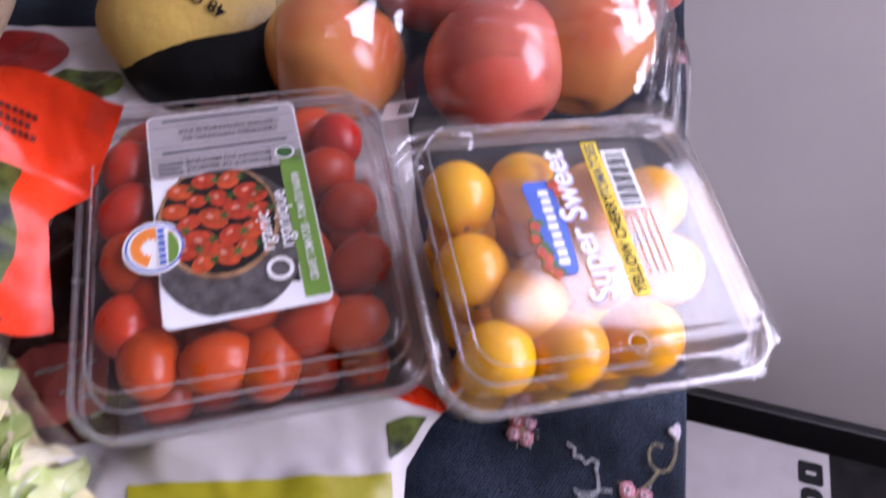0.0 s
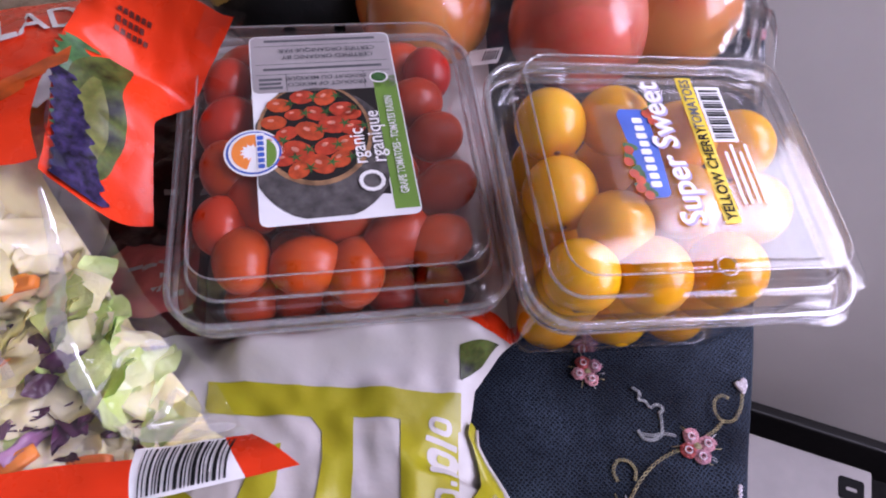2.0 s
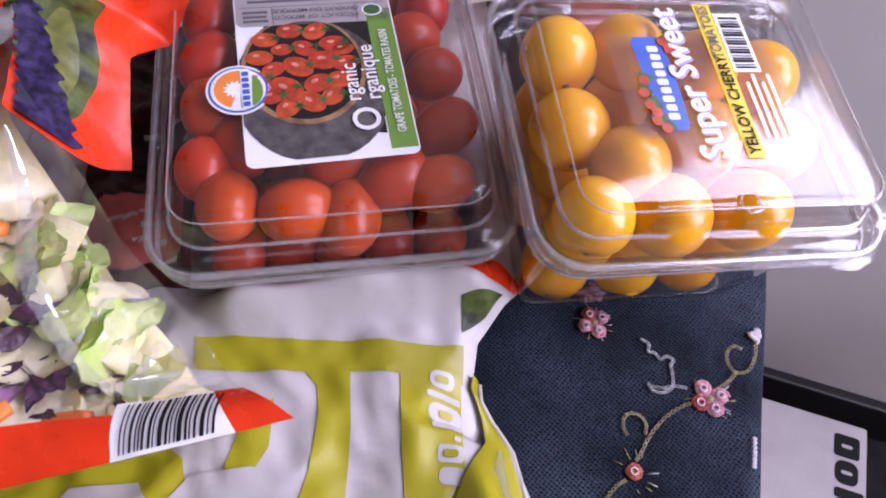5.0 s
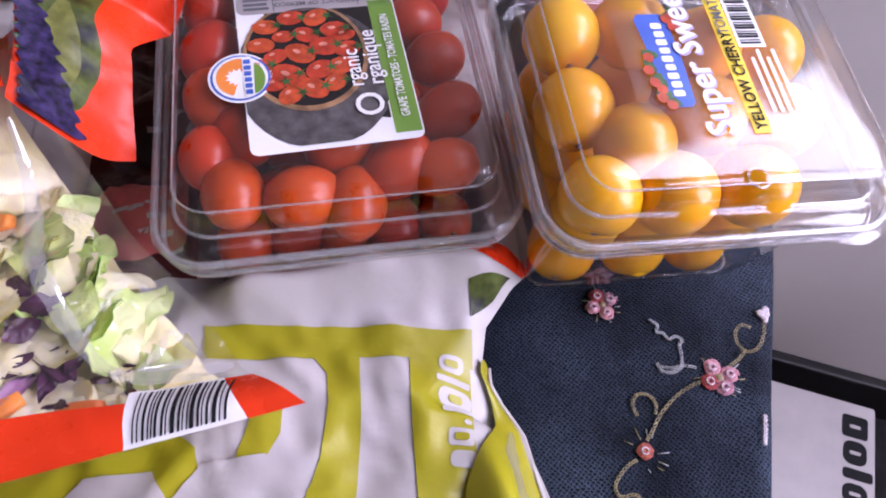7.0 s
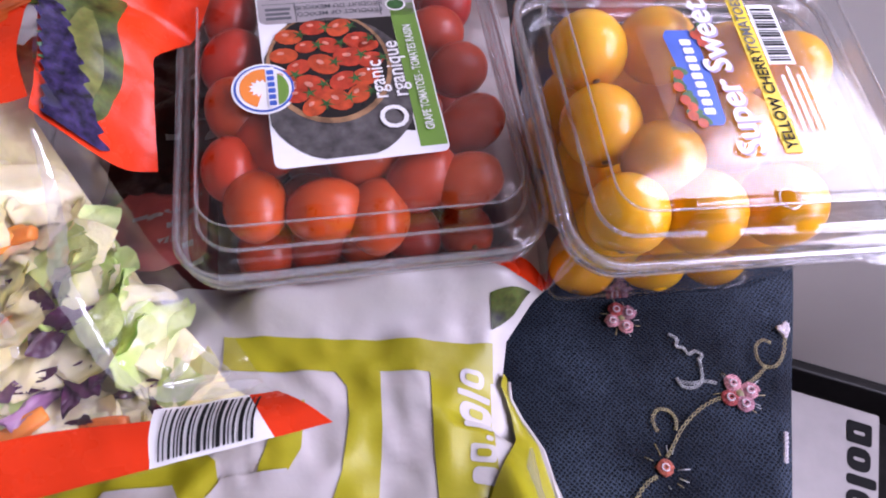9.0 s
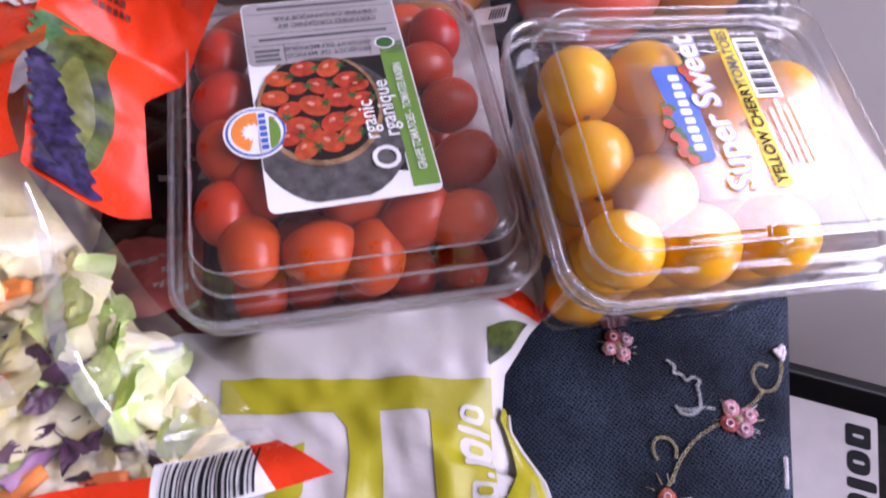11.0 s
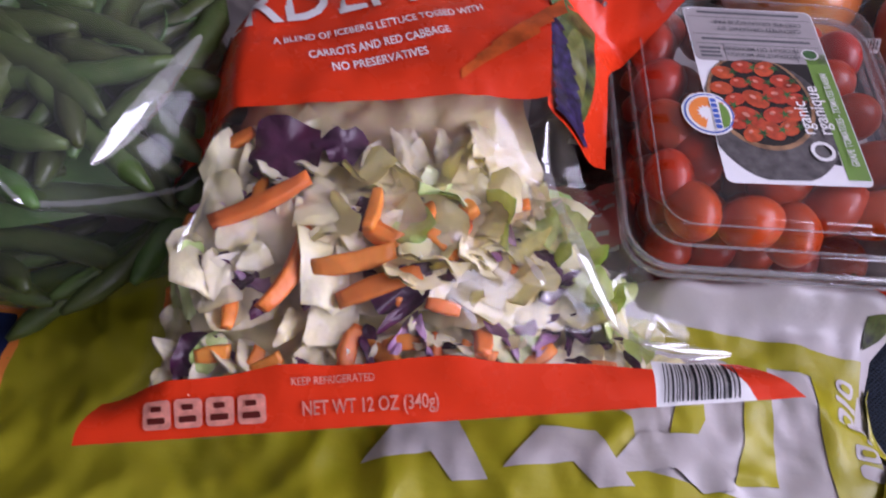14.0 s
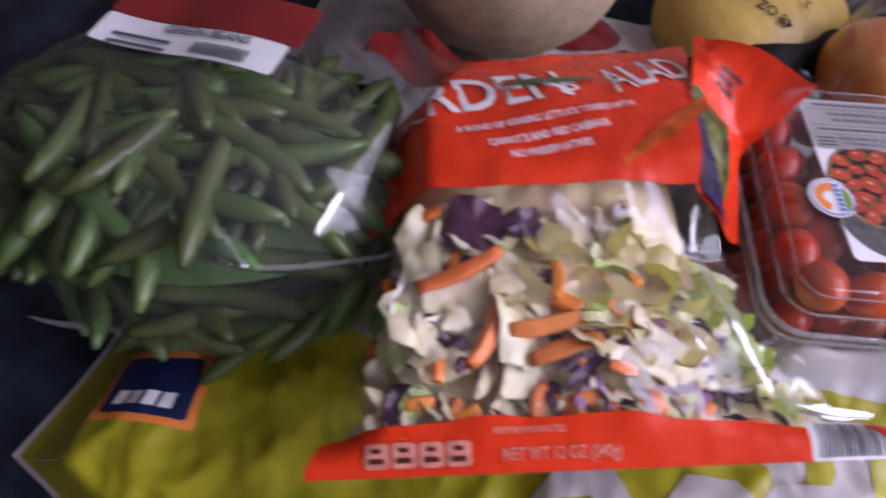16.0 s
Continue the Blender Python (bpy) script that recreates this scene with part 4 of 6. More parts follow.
def ys_part(name, pts, material, up, parent, label=""):
    return part(name, bend(poly_bm(pts), lambda x, y: ys(x, y, up)), material, parent, label, smooth=False)


sticker = ys_part("label", [(-0.0158, -0.0295), (0.0250, -0.0295), (0.0260, -0.0285), (0.0260, 0.0300), (0.0250, 0.0310), (-0.0158, 0.0310), (-0.0158, 0.0190), (-0.0270, 0.0190), (-0.0284, 0.0177), (-0.0270, -0.0190), (-0.0158, -0.0195)], M_STICKER, 0.0004, yel.root, "clear sticker with white, yellow and blue print")
ys_part("blue_mark", [(-0.0205, 0.0150), (-0.0190, 0.0172), (-0.0115, 0.0172), (-0.0098, 0.0150), (-0.0092, 0.0), (-0.0098, -0.0155), (-0.0112, -0.0172), (-0.0168, -0.0172), (-0.0180, -0.0150), (-0.0190, 0.0)], M_BLUE_INK, 0.0006, sticker, "blue printed mark")
for k in range(9):
    ys_part("pale_block", rr_at(-0.0158 + 0.0003 * (k % 2), -0.0135 + 0.0031 * k, -0.0122, -0.0113 + 0.0031 * k, 0.0006), M_WHITE_INK, 0.0008, sticker)
for k, (x, y) in enumerate(((-0.0198, -0.0140), (-0.0205, -0.0085), (-0.0190, -0.0110), (-0.0212, -0.0040), (-0.0200, 0.0005), (-0.0100, 0.0150), (-0.0085, 0.0120), (-0.0080, 0.0160), (-0.0175, -0.0165))):
    ys_part("printed_leaf", ellipse(x + 0.0009, y + 0.0014, 0.0028, 0.0014, 8, tilt=40 * k), M_PRINT_LEAF, 0.0009, sticker)
    ys_part("printed_tomato", ellipse(x, y, 0.0017, 0.0017, 12), M_PRINT_RED, 0.0010, sticker)


def ys_text(words, size, x, y, deg, material, sx=1.0, up=0.0010):
    part("lettering", bend(turned(text_bm(words, size, 0.02), x, y, deg, sx), lambda a, b: ys(a, b, up)), material, sticker, smooth=False)


ys_text("Super Sweet", 0.0122, -0.0052, 0.0000, 92, M_LILAC_INK, 0.90, 0.0009)
ys_text("Super Sweet", 0.0122, -0.0058, 0.0006, 92, M_WHITE_INK, 0.90, 0.0011)
ys_part("yellow_strip", [(0.0050, -0.0270), (0.0108, -0.0270), (0.0108, 0.0310), (0.0050, 0.0310)], M_YELLOW_INK, 0.0006, sticker, "yellow printed strip")
ys_text("YELLOW CHERRY", 0.0052, 0.0079, -0.0080, 90, M_INK, 0.86)
ys_text("TOMATOES", 0.0050, 0.0079, 0.0195, 90, M_GREY_INK, 0.80)
ys_part("barcode_field", [(0.0112, 0.0040), (0.0205, 0.0040), (0.0205, 0.0272), (0.0112, 0.0272)], M_WHITE_INK, 0.0006, sticker)
for k in range(18):
    y0 = 0.0052 + 0.00115 * k
    w = (0.0007, 0.0004, 0.0009)[k % 3]
    ys_part("bar", [(0.0122, y0), (0.0192, y0), (0.0192, y0 + w), (0.0122, y0 + w)], M_INK, 0.0008, sticker)
for k in range(4):
    ys_part("print_bar", [(0.0135 + 0.0026 * k, -0.020), (0.0147 + 0.0026 * k, -0.020), (0.0147 + 0.0026 * k, 0.000 + 0.003 * (k % 2)), (0.0135 + 0.0026 * k, 0.000 + 0.003 * (k % 2))], M_WHITE_INK, 0.0007, sticker)


# a crumpled dark wrapper between the boxes and the salad
def wrapper(s, t):
    x, y = -0.162 + 0.048 * s - 0.014 * t, 0.072 + 0.140 * t + 0.012 * s
    return Vector((x, y, T + 0.036 + 0.012 * wob(x, y, 40, 21) + 0.006 * abs(wob(x + y, y, 90, 22)) + 0.010 * s))


wrap = thing("wrapper", -0.14, 0.14, T + 0.03, "crumpled dark red plastic wrapper with pale print", "plastic wrapper")
part("film", grid_bm(wrapper, 24, 60), M_MAROON_FILM, wrap)
part("panel", grid_bm(lambda s, t: wrapper(0.08 + 0.84 * s, 0.04 + 0.24 * t + 0.05 * s) + Vector((0, 0, 0.0010)), 16, 16), M_ROSE_FILM, wrap, "rose-red printed panel")
rnd = random.Random(77)
for k in range(14):
    t0, s0 = rnd.uniform(0.05, 0.9), rnd.uniform(0.3, 0.8)
    part("print_bar", grid_bm(lambda s, t, a=t0, b=s0: wrapper(b + 0.12 * s, a + 0.012 * t) + Vector((0, 0, 0.0012)), 4, 1), M_LABEL_GREY, wrap, smooth=False)

# ---- the salad bag ----
SB, SU, SV = Vector((-0.272, -0.040, 0)), Vector((0.945, 0.327, 0)), Vector((-0.327, 0.945, 0))


def sal_left(v):
    return lerp(v, ((0, 0.0), (0.03, 0.010), (0.085, 0.021), (0.104, 0.022), (0.147, 0.021), (0.19, 0.036), (0.22, 0.05)))


def sal_right(v):
    return lerp(v, ((0, 0.2185), (0.02, 0.205), (0.045, 0.194), (0.07, 0.178), (0.10, 0.166), (0.115, 0.160), (0.151, 0.165), (0.203, 0.176), (0.22, 0.178)))


def sal_h(u, v):
    prof = lerp(v, ((-0.01, 0.074), (0, 0.075), (0.012, 0.082), (0.03, 0.094), (0.055, 0.104), (0.09, 0.110), (0.13, 0.112), (0.16, 0.108), (0.19, 0.098), (0.22, 0.085)))
    l, r = sal_left(v), sal_right(v)
    body = smooth01(v / 0.03)
    dl = (u - l) / 0.028
    flank = lerp(r - u, ((-0.01, 0.040), (0, 0.036), (0.022, 0.028), (0.029, 0.0228), (0.09, 0.0)))
    drop = 0.030 * (1 - smooth01(dl)) * body + flank * body * (1 - smooth01((v - 0.085) / 0.03))
    if u < l:
        drop += (l - u) * 1.2
    lump = (0.0035 * wob(u, v, 30, 1) + 0.0018 * wob(u, v, 70, 2)) * (1 - 0.5 * smooth01((v - 0.08) / 0.03))
    crease = 0.0018 * abs(wob(u * 1.5 + v, v * 0.6 - u, 60, 7)) * 0.4
    return prof - drop + lump * body + crease


def sal(u, v, up=0.0):
    p = SB + SU * u + SV * v
    return Vector((p.x, p.y, T + sal_h(u, v) + up))


salad = thing("salad_bag", *sal(0.10, 0.08, -0.085), "clear and red plastic bag of garden salad", "salad bag")


def sal_sheet(v0, v1, l=None, r=None, up=0.0):
    def f(s, t):
        v = v0(s) * (1 - t) + v1(s) * t if callable(v0) else v0 * (1 - t) + v1 * t
        a = l(v) if l else sal_left(v)
        b = r(v) if r else sal_right(v)
        return sal(a + (b - a) * s, v, up)
    return f


part("clear_front", grid_bm(sal_sheet(0.0, 0.112), 70, 50), M_SALAD_FILM, salad, "clear crinkled film window")
part("bottom_band", grid_bm(lambda s, t: (lambda v: sal(sal_left(v) * (1 - s) + (0.1775 + v * 0.1) * s, v, 0.0012))(-0.0018 + t * (0.0145 + 0.0035 * math.sin(math.pi * s) - 0.002 * s + 0.0006 * math.sin(s * 23))), 60, 8), M_RED_FILM, salad, "red printed bottom band")
part("barcode_field", grid_bm(sal_sheet(-0.0018, 0.0135, l=lambda v: 0.1775 + v * 0.1, r=lambda v: 0.2075 - v * 0.4, up=0.0012), 16, 8), M_WHITE_INK, salad, "white barcode field")
part("tip", grid_bm(sal_sheet(-0.0018, 0.0135, l=lambda v: 0.2075 - v * 0.4, r=lambda v: 0.2215 - v * 0.9, up=0.0012), 6, 8), M_RED_FILM, salad)
rnd = random.Random(4)
u = 0.1795
while u < 0.203:
    w = rnd.choice((0.0004, 0.0007, 0.0011))
    part("bar", grid_bm(lambda s, t, u=u, w=w: sal(u + w * s + 0.0025 * t, -0.0008 + (0.0132 - 0.10 * max(u - 0.196, 0)) * t, 0.0018), 1, 6), M_INK, salad, smooth=False)
    u += w + rnd.choice((0.0004, 0.0007, 0.0009))
part("seal_edge", grid_bm(lambda s, t: sal(0.218 * s, -0.0022 * t, 0.0006) + Vector((0, 0, 0.0003 * math.sin(s * 60) * t)), 90, 2), M_CLING, salad, "clear sealed seam")


def sal_top_v(s):
    return 0.1005 - 0.002 * math.sin(s * 3.1) + 0.006 * s + 0.001 * math.sin(s * 11)


part("top_band", grid_bm(lambda s, t: (lambda v: sal(sal_left(v) - 0.009 + (lerp(v, ((0.10, 0.1565), (0.15, 0.163), (0.19, 0.174), (0.22, 0.180))) - sal_left(v) + 0.009) * s, v, 0.0012))(sal_top_v(s) * (1 - t) + (0.196 + 0.012 * s + 0.003 * math.sin(s * 14)) * t), 60, 40), M_RED_FILM, salad, "red printed top of the bag")


def flap(s, t):
    """The twisted top corner beyond the ridge: t from the bag's top down, s from the ridge outwards."""
    left = [lerp(t, tab_) for tab_ in (((0, 0.174), (0.5, 0.163), (1, 0.1565)), ((0, 0.1906), (0.5, 0.150), (1, 0.1030)), ((0, 0.1115), (0.5, 0.110), (1, 0.101)))]
    outer = [lerp(t, tab_) for tab_ in (((0, 0.223), (0.42, 0.1985), (0.55, 0.187), (1, 0.1816)), ((0, 0.1563), (0.42, 0.1500), (0.55, 0.1336), (1, 0.0976)), ((0, 0.1074), (0.42, 0.075), (0.55, 0.084), (1, 0.0700)))]
    u, v, h = (p * (1 - s) + q * s for p, q in zip(left, outer))
    v -= 0.006 * math.sin(math.pi * min(max(s, 0), 1)) * smooth01((t - 0.7) / 0.3)
    p = SB + SU * u + SV * v
    h += 0.0030 * math.sin(s * 5 + t * 7) * s * (1 - s) * 4 + 0.0028 * wob(u, v, 45, 12) + 0.0016 * (0.3 - abs(wob(u + v, u - v, 80, 13)))
    h += 0.004 * math.sin(math.pi * min(max(s, 0.0), 1.0)) * (1 - t)
    return Vector((p.x, p.y, T + h))


part("twisted_flap", grid_bm(flap, 26, 44), M_RED_FILM, salad, "twisted red corner of the bag")
part("clear_corner", grid_bm(lambda s, t: flap(0.82 + 0.26 * s, 0.20 * t - 0.03 + 0.03 * s) + Vector((0.001, 0.001, 0.002)), 8, 10), M_CLING, salad, "clear film corner")
# printed vegetables on the flap: green avocado shape and dark violet fringe
def flap_print(name, a, b, t0, t1, up, ink, label="", ragged=0.0, nu=10, nv=24):
    """A printed shape on the flap between the edges a(t) and b(t)."""
    part(name, grid_bm(lambda s, t: flap(a(t) + ragged * math.sin(t * 61) + (b(t) - a(t) + ragged * math.sin(t * 47 + 1)) * s, t0 + (t1 - t0) * t) + Vector((0, 0, up)), nu, nv), ink, salad, label)


flap_print("printed_cabbage", lambda t: 0.0 + 0.12 * t, lambda t: 0.20 + 0.52 * t * (1 - 0.25 * t), 0.58, 0.985, 0.0021, M_PURPLE_INK, "printed violet cabbage", 0.02, 14, 50)
flap_print("printed_leaf", lambda t: 0.02 + 0.02 * t, lambda t: 0.24 + 0.10 * t, 0.42, 0.80, 0.0012, M_PRINT_LEAF, "printed dark leaves", 0.03, 10, 40)
flap_print("printed_avocado", lambda t: 0.44 - 0.32 * math.sin(math.pi * (0.06 + 0.88 * t)) ** 0.7, lambda t: 0.46 + 0.30 * math.sin(math.pi * (0.03 + 0.94 * t)) ** 0.7, 0.42, 0.90, 0.0015, M_OLIVE_INK, "printed green vegetable")
flap_print("printed_avocado", lambda t: 0.44 - 0.20 * math.sin(math.pi * (0.04 + 0.92 * t)) ** 0.7, lambda t: 0.44 + 0.16 * math.sin(math.pi * (0.04 + 0.92 * t)) ** 0.7, 0.54, 0.86, 0.0018, M_AVOCADO)
for k in range(3):
    u0, v0 = 0.126 + 0.006 * k, 0.110 + 0.006 * k
    part("printed_carrot", grid_bm(lambda s, t, u0=u0, v0=v0: sal(u0 + 0.030 * t, v0 + 0.022 * t + (s - 0.5) * (0.003 + 0.007 * t), 0.0016 + 0.0002 * k), 3, 8), M_CARROT_INK, salad, "printed carrot")


def sal_text(words, size, u, v, deg, material, sx=1.0, up=0.0021):
    part("lettering", bend(turned(text_bm(words, size), u, v, deg, sx), lambda a, b: sal(a, b, up)), material, salad, smooth=False)


sal_text("ARDEN", 0.0400, 0.0690, 0.1570, 11, M_WHITE_INK, 0.66)
sal_text("S", 0.0130, 0.1120, 0.1600, 10, M_WHITE_INK, 1.1)
sal_text("ALAD", 0.0340, 0.1480, 0.1700, 18, M_WHITE_INK, 0.46)
sal_text("A BLEND OF ICEBERG LETTUCE TOSSED WITH", 0.0060, 0.0980, 0.1375, 11, M_WHITE_INK, 0.63)
sal_text("CARROTS AND RED CABBAGE", 0.0060, 0.0980, 0.1265, 11, M_WHITE_INK, 0.63)
sal_text("NO PRESERVATIVES", 0.0060, 0.0980, 0.1178, 10, M_WHITE_INK, 0.66)
sal_text("NET WT 12 OZ (340g)", 0.0054, 0.0905, 0.0036, 0, M_PRINT_PINK, 0.80)
sal_text("KEEP REFRIGERATED", 0.0029, 0.0795, 0.0108, 0, M_PRINT_PINK, 0.95)
for k in range(4):
    part("nutrition_box", bend(poly_bm(rr_at(0.0215 + 0.0096 * k, 0.0008, 0.0300 + 0.0096 * k, 0.0084, 0.0012), 1), lambda a, b: sal(a, b, 0.0020)), M_PRINT_PINK, salad, smooth=False)
    for j in range(2):
        part("print_bar", bend(poly_bm(rr_at(0.0230 + 0.0096 * k + 0.001 * j, 0.0022 + 0.0032 * j, 0.0283 + 0.0096 * k - 0.001 * j, 0.0038 + 0.0030 * j, 0.0003)), lambda a, b: sal(a, b, 0.0024)), M_CODE, salad, smooth=False)
part("leaf_mark", bend(poly_bm([(0.078, 0.166), (0.095, 0.163), (0.112, 0.164), (0.126, 0.168), (0.112, 0.171), (0.092, 0.170)], 2), lambda a, b: sal(a, b, 0.0026)), M_PRINT_LEAF, salad, "green printed ribbon")
for k in range(3):
    for j in range(6 - k % 2):
        part("date_code", grid_bm(lambda s, t, k=k, j=j: flap(0.30 + 0.040 * j + 0.028 * s, 0.17 + 0.040 * k + 0.024 * t) + Vector((0, 0, 0.0010)), 2, 2), M_CODE, salad, smooth=False)


def salad_back(s, t):
    v = 0.20 * t
    a, b = sal_left(v), sal_right(v)
    u = a + (b - a) * s
    p = SB + SU * u + SV * v
    top = sal_h(u, v)
    dip = math.sin(math.pi * s) ** 0.5 * smooth01(t * 6)
    return Vector((p.x, p.y, T + (top - 0.003) * (1 - dip) + 0.034 * dip))


part("back_sheet", grid_bm(salad_back, 30, 30), M_SALAD_FILM, salad, "clear film back")


def leaf_bm(centre, w, h, rot, curl, seed, thick=0.0009, ragged=0.25):
    """A torn piece of leaf: curled, rippled and ragged, with thickness."""
    rn = random.Random(seed)
    m = pose(*centre, *rot)
    n = 9
    ph = rn.uniform(0, 6)
    corners = rn.choice((3, 4, 4, 5))
    edge = []
    for i in range(24):
        a = 2 * math.pi * i / 24 + ph
        cut = math.cos(math.pi / corners) / math.cos((a % (2 * math.pi / corners)) - math.pi / corners)
        edge.append((0.22 + 0.78 * cut) * (1 - 0.16 * wob(math.cos(a), math.sin(a), 1.4, seed) - 0.03 * rn.random()))

    def f(s, t):
        ang, rad = 2 * math.pi * s, t
        e = edge[int(s * 24) % 24] * (1 - s * 24 % 1) + edge[(int(s * 24) + 1) % 24] * (s * 24 % 1)
        x, y = w / 2 * rad * e * math.cos(ang), h / 2 * rad * e * math.sin(ang)
        z = curl * (x / w) ** 2 * w * 2 + 0.12 * w * wob(x / w, y / h, 3.2, seed + 0.5) * rad + ragged * (0.10 * math.sin(ang * 3 + ph) + 0.08 * math.sin(ang * 7 + 2 * ph)) * w * rad ** 3
        return (x, y, z)

    bm = bmesh.new()
    for off in (0, -thick):
        rings = [[bm.verts.new(m @ (Vector(f(i / 24, j / 4)) + Vector((0, 0, off)))) for i in range(24)] for j in range(1, 5)]
        c = bm.verts.new(m @ Vector((0, 0, off)))
        for i in range(24):
            bm.faces.new((c, rings[0][i], rings[0][(i + 1) % 24]))
            for j in range(3):
                bm.faces.new((rings[j][i], rings[j + 1][i], rings[j + 1][(i + 1) % 24], rings[j][(i + 1) % 24]))
    bmesh.ops.recalc_face_normals(bm, faces=bm.faces)
    return bm


def carrot_bm(centre, length, w, rot, seed):
    rn = random.Random(seed)
    m = pose(*centre, *rot)
    bend_by = rn.uniform(-0.12, 0.12) * length
    rings = []
    for k in range(9):
        t = k / 8
        x = (t - 0.5) * length
        sc = (0.55 + 0.45 * math.sin(math.pi * min(max(t, 0.06), 0.94)) ** 0.4) * (1 + 0.06 * rn.uniform(-1, 1))
        rings.append([m @ Vector((x, a * sc + bend_by * (4 * (t - 0.5) ** 2), b * sc * 0.8)) for a, b in rrect(w / 2, w / 2, w * 0.2, 2)])
    return loft_bm(rings, True, True)


rnd = random.Random(21)
part("salad_mound", grid_bm(lambda s, t: (lambda v: sal(sal_left(v) + 0.006 + (sal_right(v) - sal_left(v) - 0.016) * s, v, -0.024 + 0.005 * wob(s * 3, t * 3, 5) + 0.008 * (1 - smooth01(t * 4))))(0.015 + 0.140 * t), 30, 30), M_LETTUCE, salad, "packed pale lettuce")


def inside(u, v, d):
    p = sal(u, v, -d)
    g = 0.004
    nrm = Vector((sal_h(u - g, v) - sal_h(u + g, v), sal_h(u, v - g) - sal_h(u, v + g), 2 * g)).normalized()
    return p, math.degrees(math.asin(-nrm.y)), math.degrees(math.asin(nrm.x))


def add_leaf(u, v, d, w, h, a, material, name, curl=0.5, tilt=14, ragged=0.25):
    p, rx, ry = inside(u, v, d)
    part(name, leaf_bm(p, w, h, (rx + rnd.uniform(-tilt, tilt), ry + rnd.uniform(-tilt, tilt), a + 19), curl * rnd.uniform(-1, 0.6), rnd.randint(0, 9999), ragged=ragged), material, salad)


def add_carrot(u, v, d, length, w, a):
    p, rx, ry = inside(u, v, d)
    part("carrot_stick", carrot_bm(p, length, w, (rx + rnd.uniform(-6, 6), ry + rnd.uniform(-6, 6), a + 19), rnd.randint(0, 9999)), M_CARROT, salad)


for _ in range(60):
    v = rnd.uniform(0.030, 0.085)
    u = rnd.uniform(0.115, sal_right(v) - 0.012)
    add_leaf(u, v, rnd.uniform(0.008, 0.016), rnd.uniform(0.018, 0.034), rnd.uniform(0.014, 0.024), rnd.uniform(0, 180), M_LETTUCE_G if u > 0.150 and rnd.random() < 0.6 else M_LETTUCE, "lettuce_piece", 0.6, 12)
for _ in range(105):
    v = rnd.uniform(0.036, 0.094)
    u = rnd.uniform(sal_left(v) + (0.036 if v > 0.055 else 0.026), sal_right(v) - 0.022)
    green = u > 0.155 or rnd.random() < 0.08
    add_leaf(u, v, rnd.uniform(0.008, 0.014), rnd.uniform(0.028, 0.050), rnd.uniform(0.020, 0.034), rnd.uniform(0, 180), M_LETTUCE_G if green and rnd.random() < 0.6 else M_LETTUCE, "lettuce_piece", 0.7, 12)
for _ in range(40):
    v = rnd.uniform(0.024, 0.075)
    u = rnd.uniform(sal_left(v) + 0.008, min(sal_right(v) - 0.03, sal_left(v) + 0.15))
    add_leaf(u, v, rnd.uniform(0.0050, 0.008), rnd.uniform(0.008, 0.018), rnd.uniform(0.005, 0.009), rnd.uniform(0, 180), M_CABBAGE if rnd.random() < 0.7 else M_CABBAGE_IN, "cabbage_piece", 0.8, 25)
for _ in range(12):
    v = rnd.uniform(0.026, 0.10)
    u = rnd.uniform(sal_left(v) + 0.006, min(sal_right(v) - 0.03, sal_left(v) + 0.13))
    add_carrot(u, v, rnd.uniform(0.007, 0.009), rnd.uniform(0.010, 0.016), rnd.uniform(0.004, 0.006), rnd.uniform(0, 180))
for k in range(44):
    u, v = 0.026 + 0.150 * k / 43 + rnd.uniform(-0.003, 0.003), rnd.uniform(0.0150, 0.0250)
    if k % 6 == 4:
        add_carrot(u, v, 0.0075, rnd.uniform(0.010, 0.016), rnd.uniform(0.0045, 0.0065), rnd.uniform(0, 180))
    elif k % 3 == 1:
        add_leaf(u, v, 0.0075, rnd.uniform(0.010, 0.018), rnd.uniform(0.007, 0.011), rnd.uniform(0, 180), M_CABBAGE if k % 2 else M_CABBAGE_IN, "cabbage_piece", 0.5, 12, 0.5)
    else:
        add_leaf(u, v, 0.0085, rnd.uniform(0.016, 0.024), rnd.uniform(0.011, 0.015), rnd.uniform(0, 180), M_LETTUCE, "lettuce_piece", 0.5, 10)
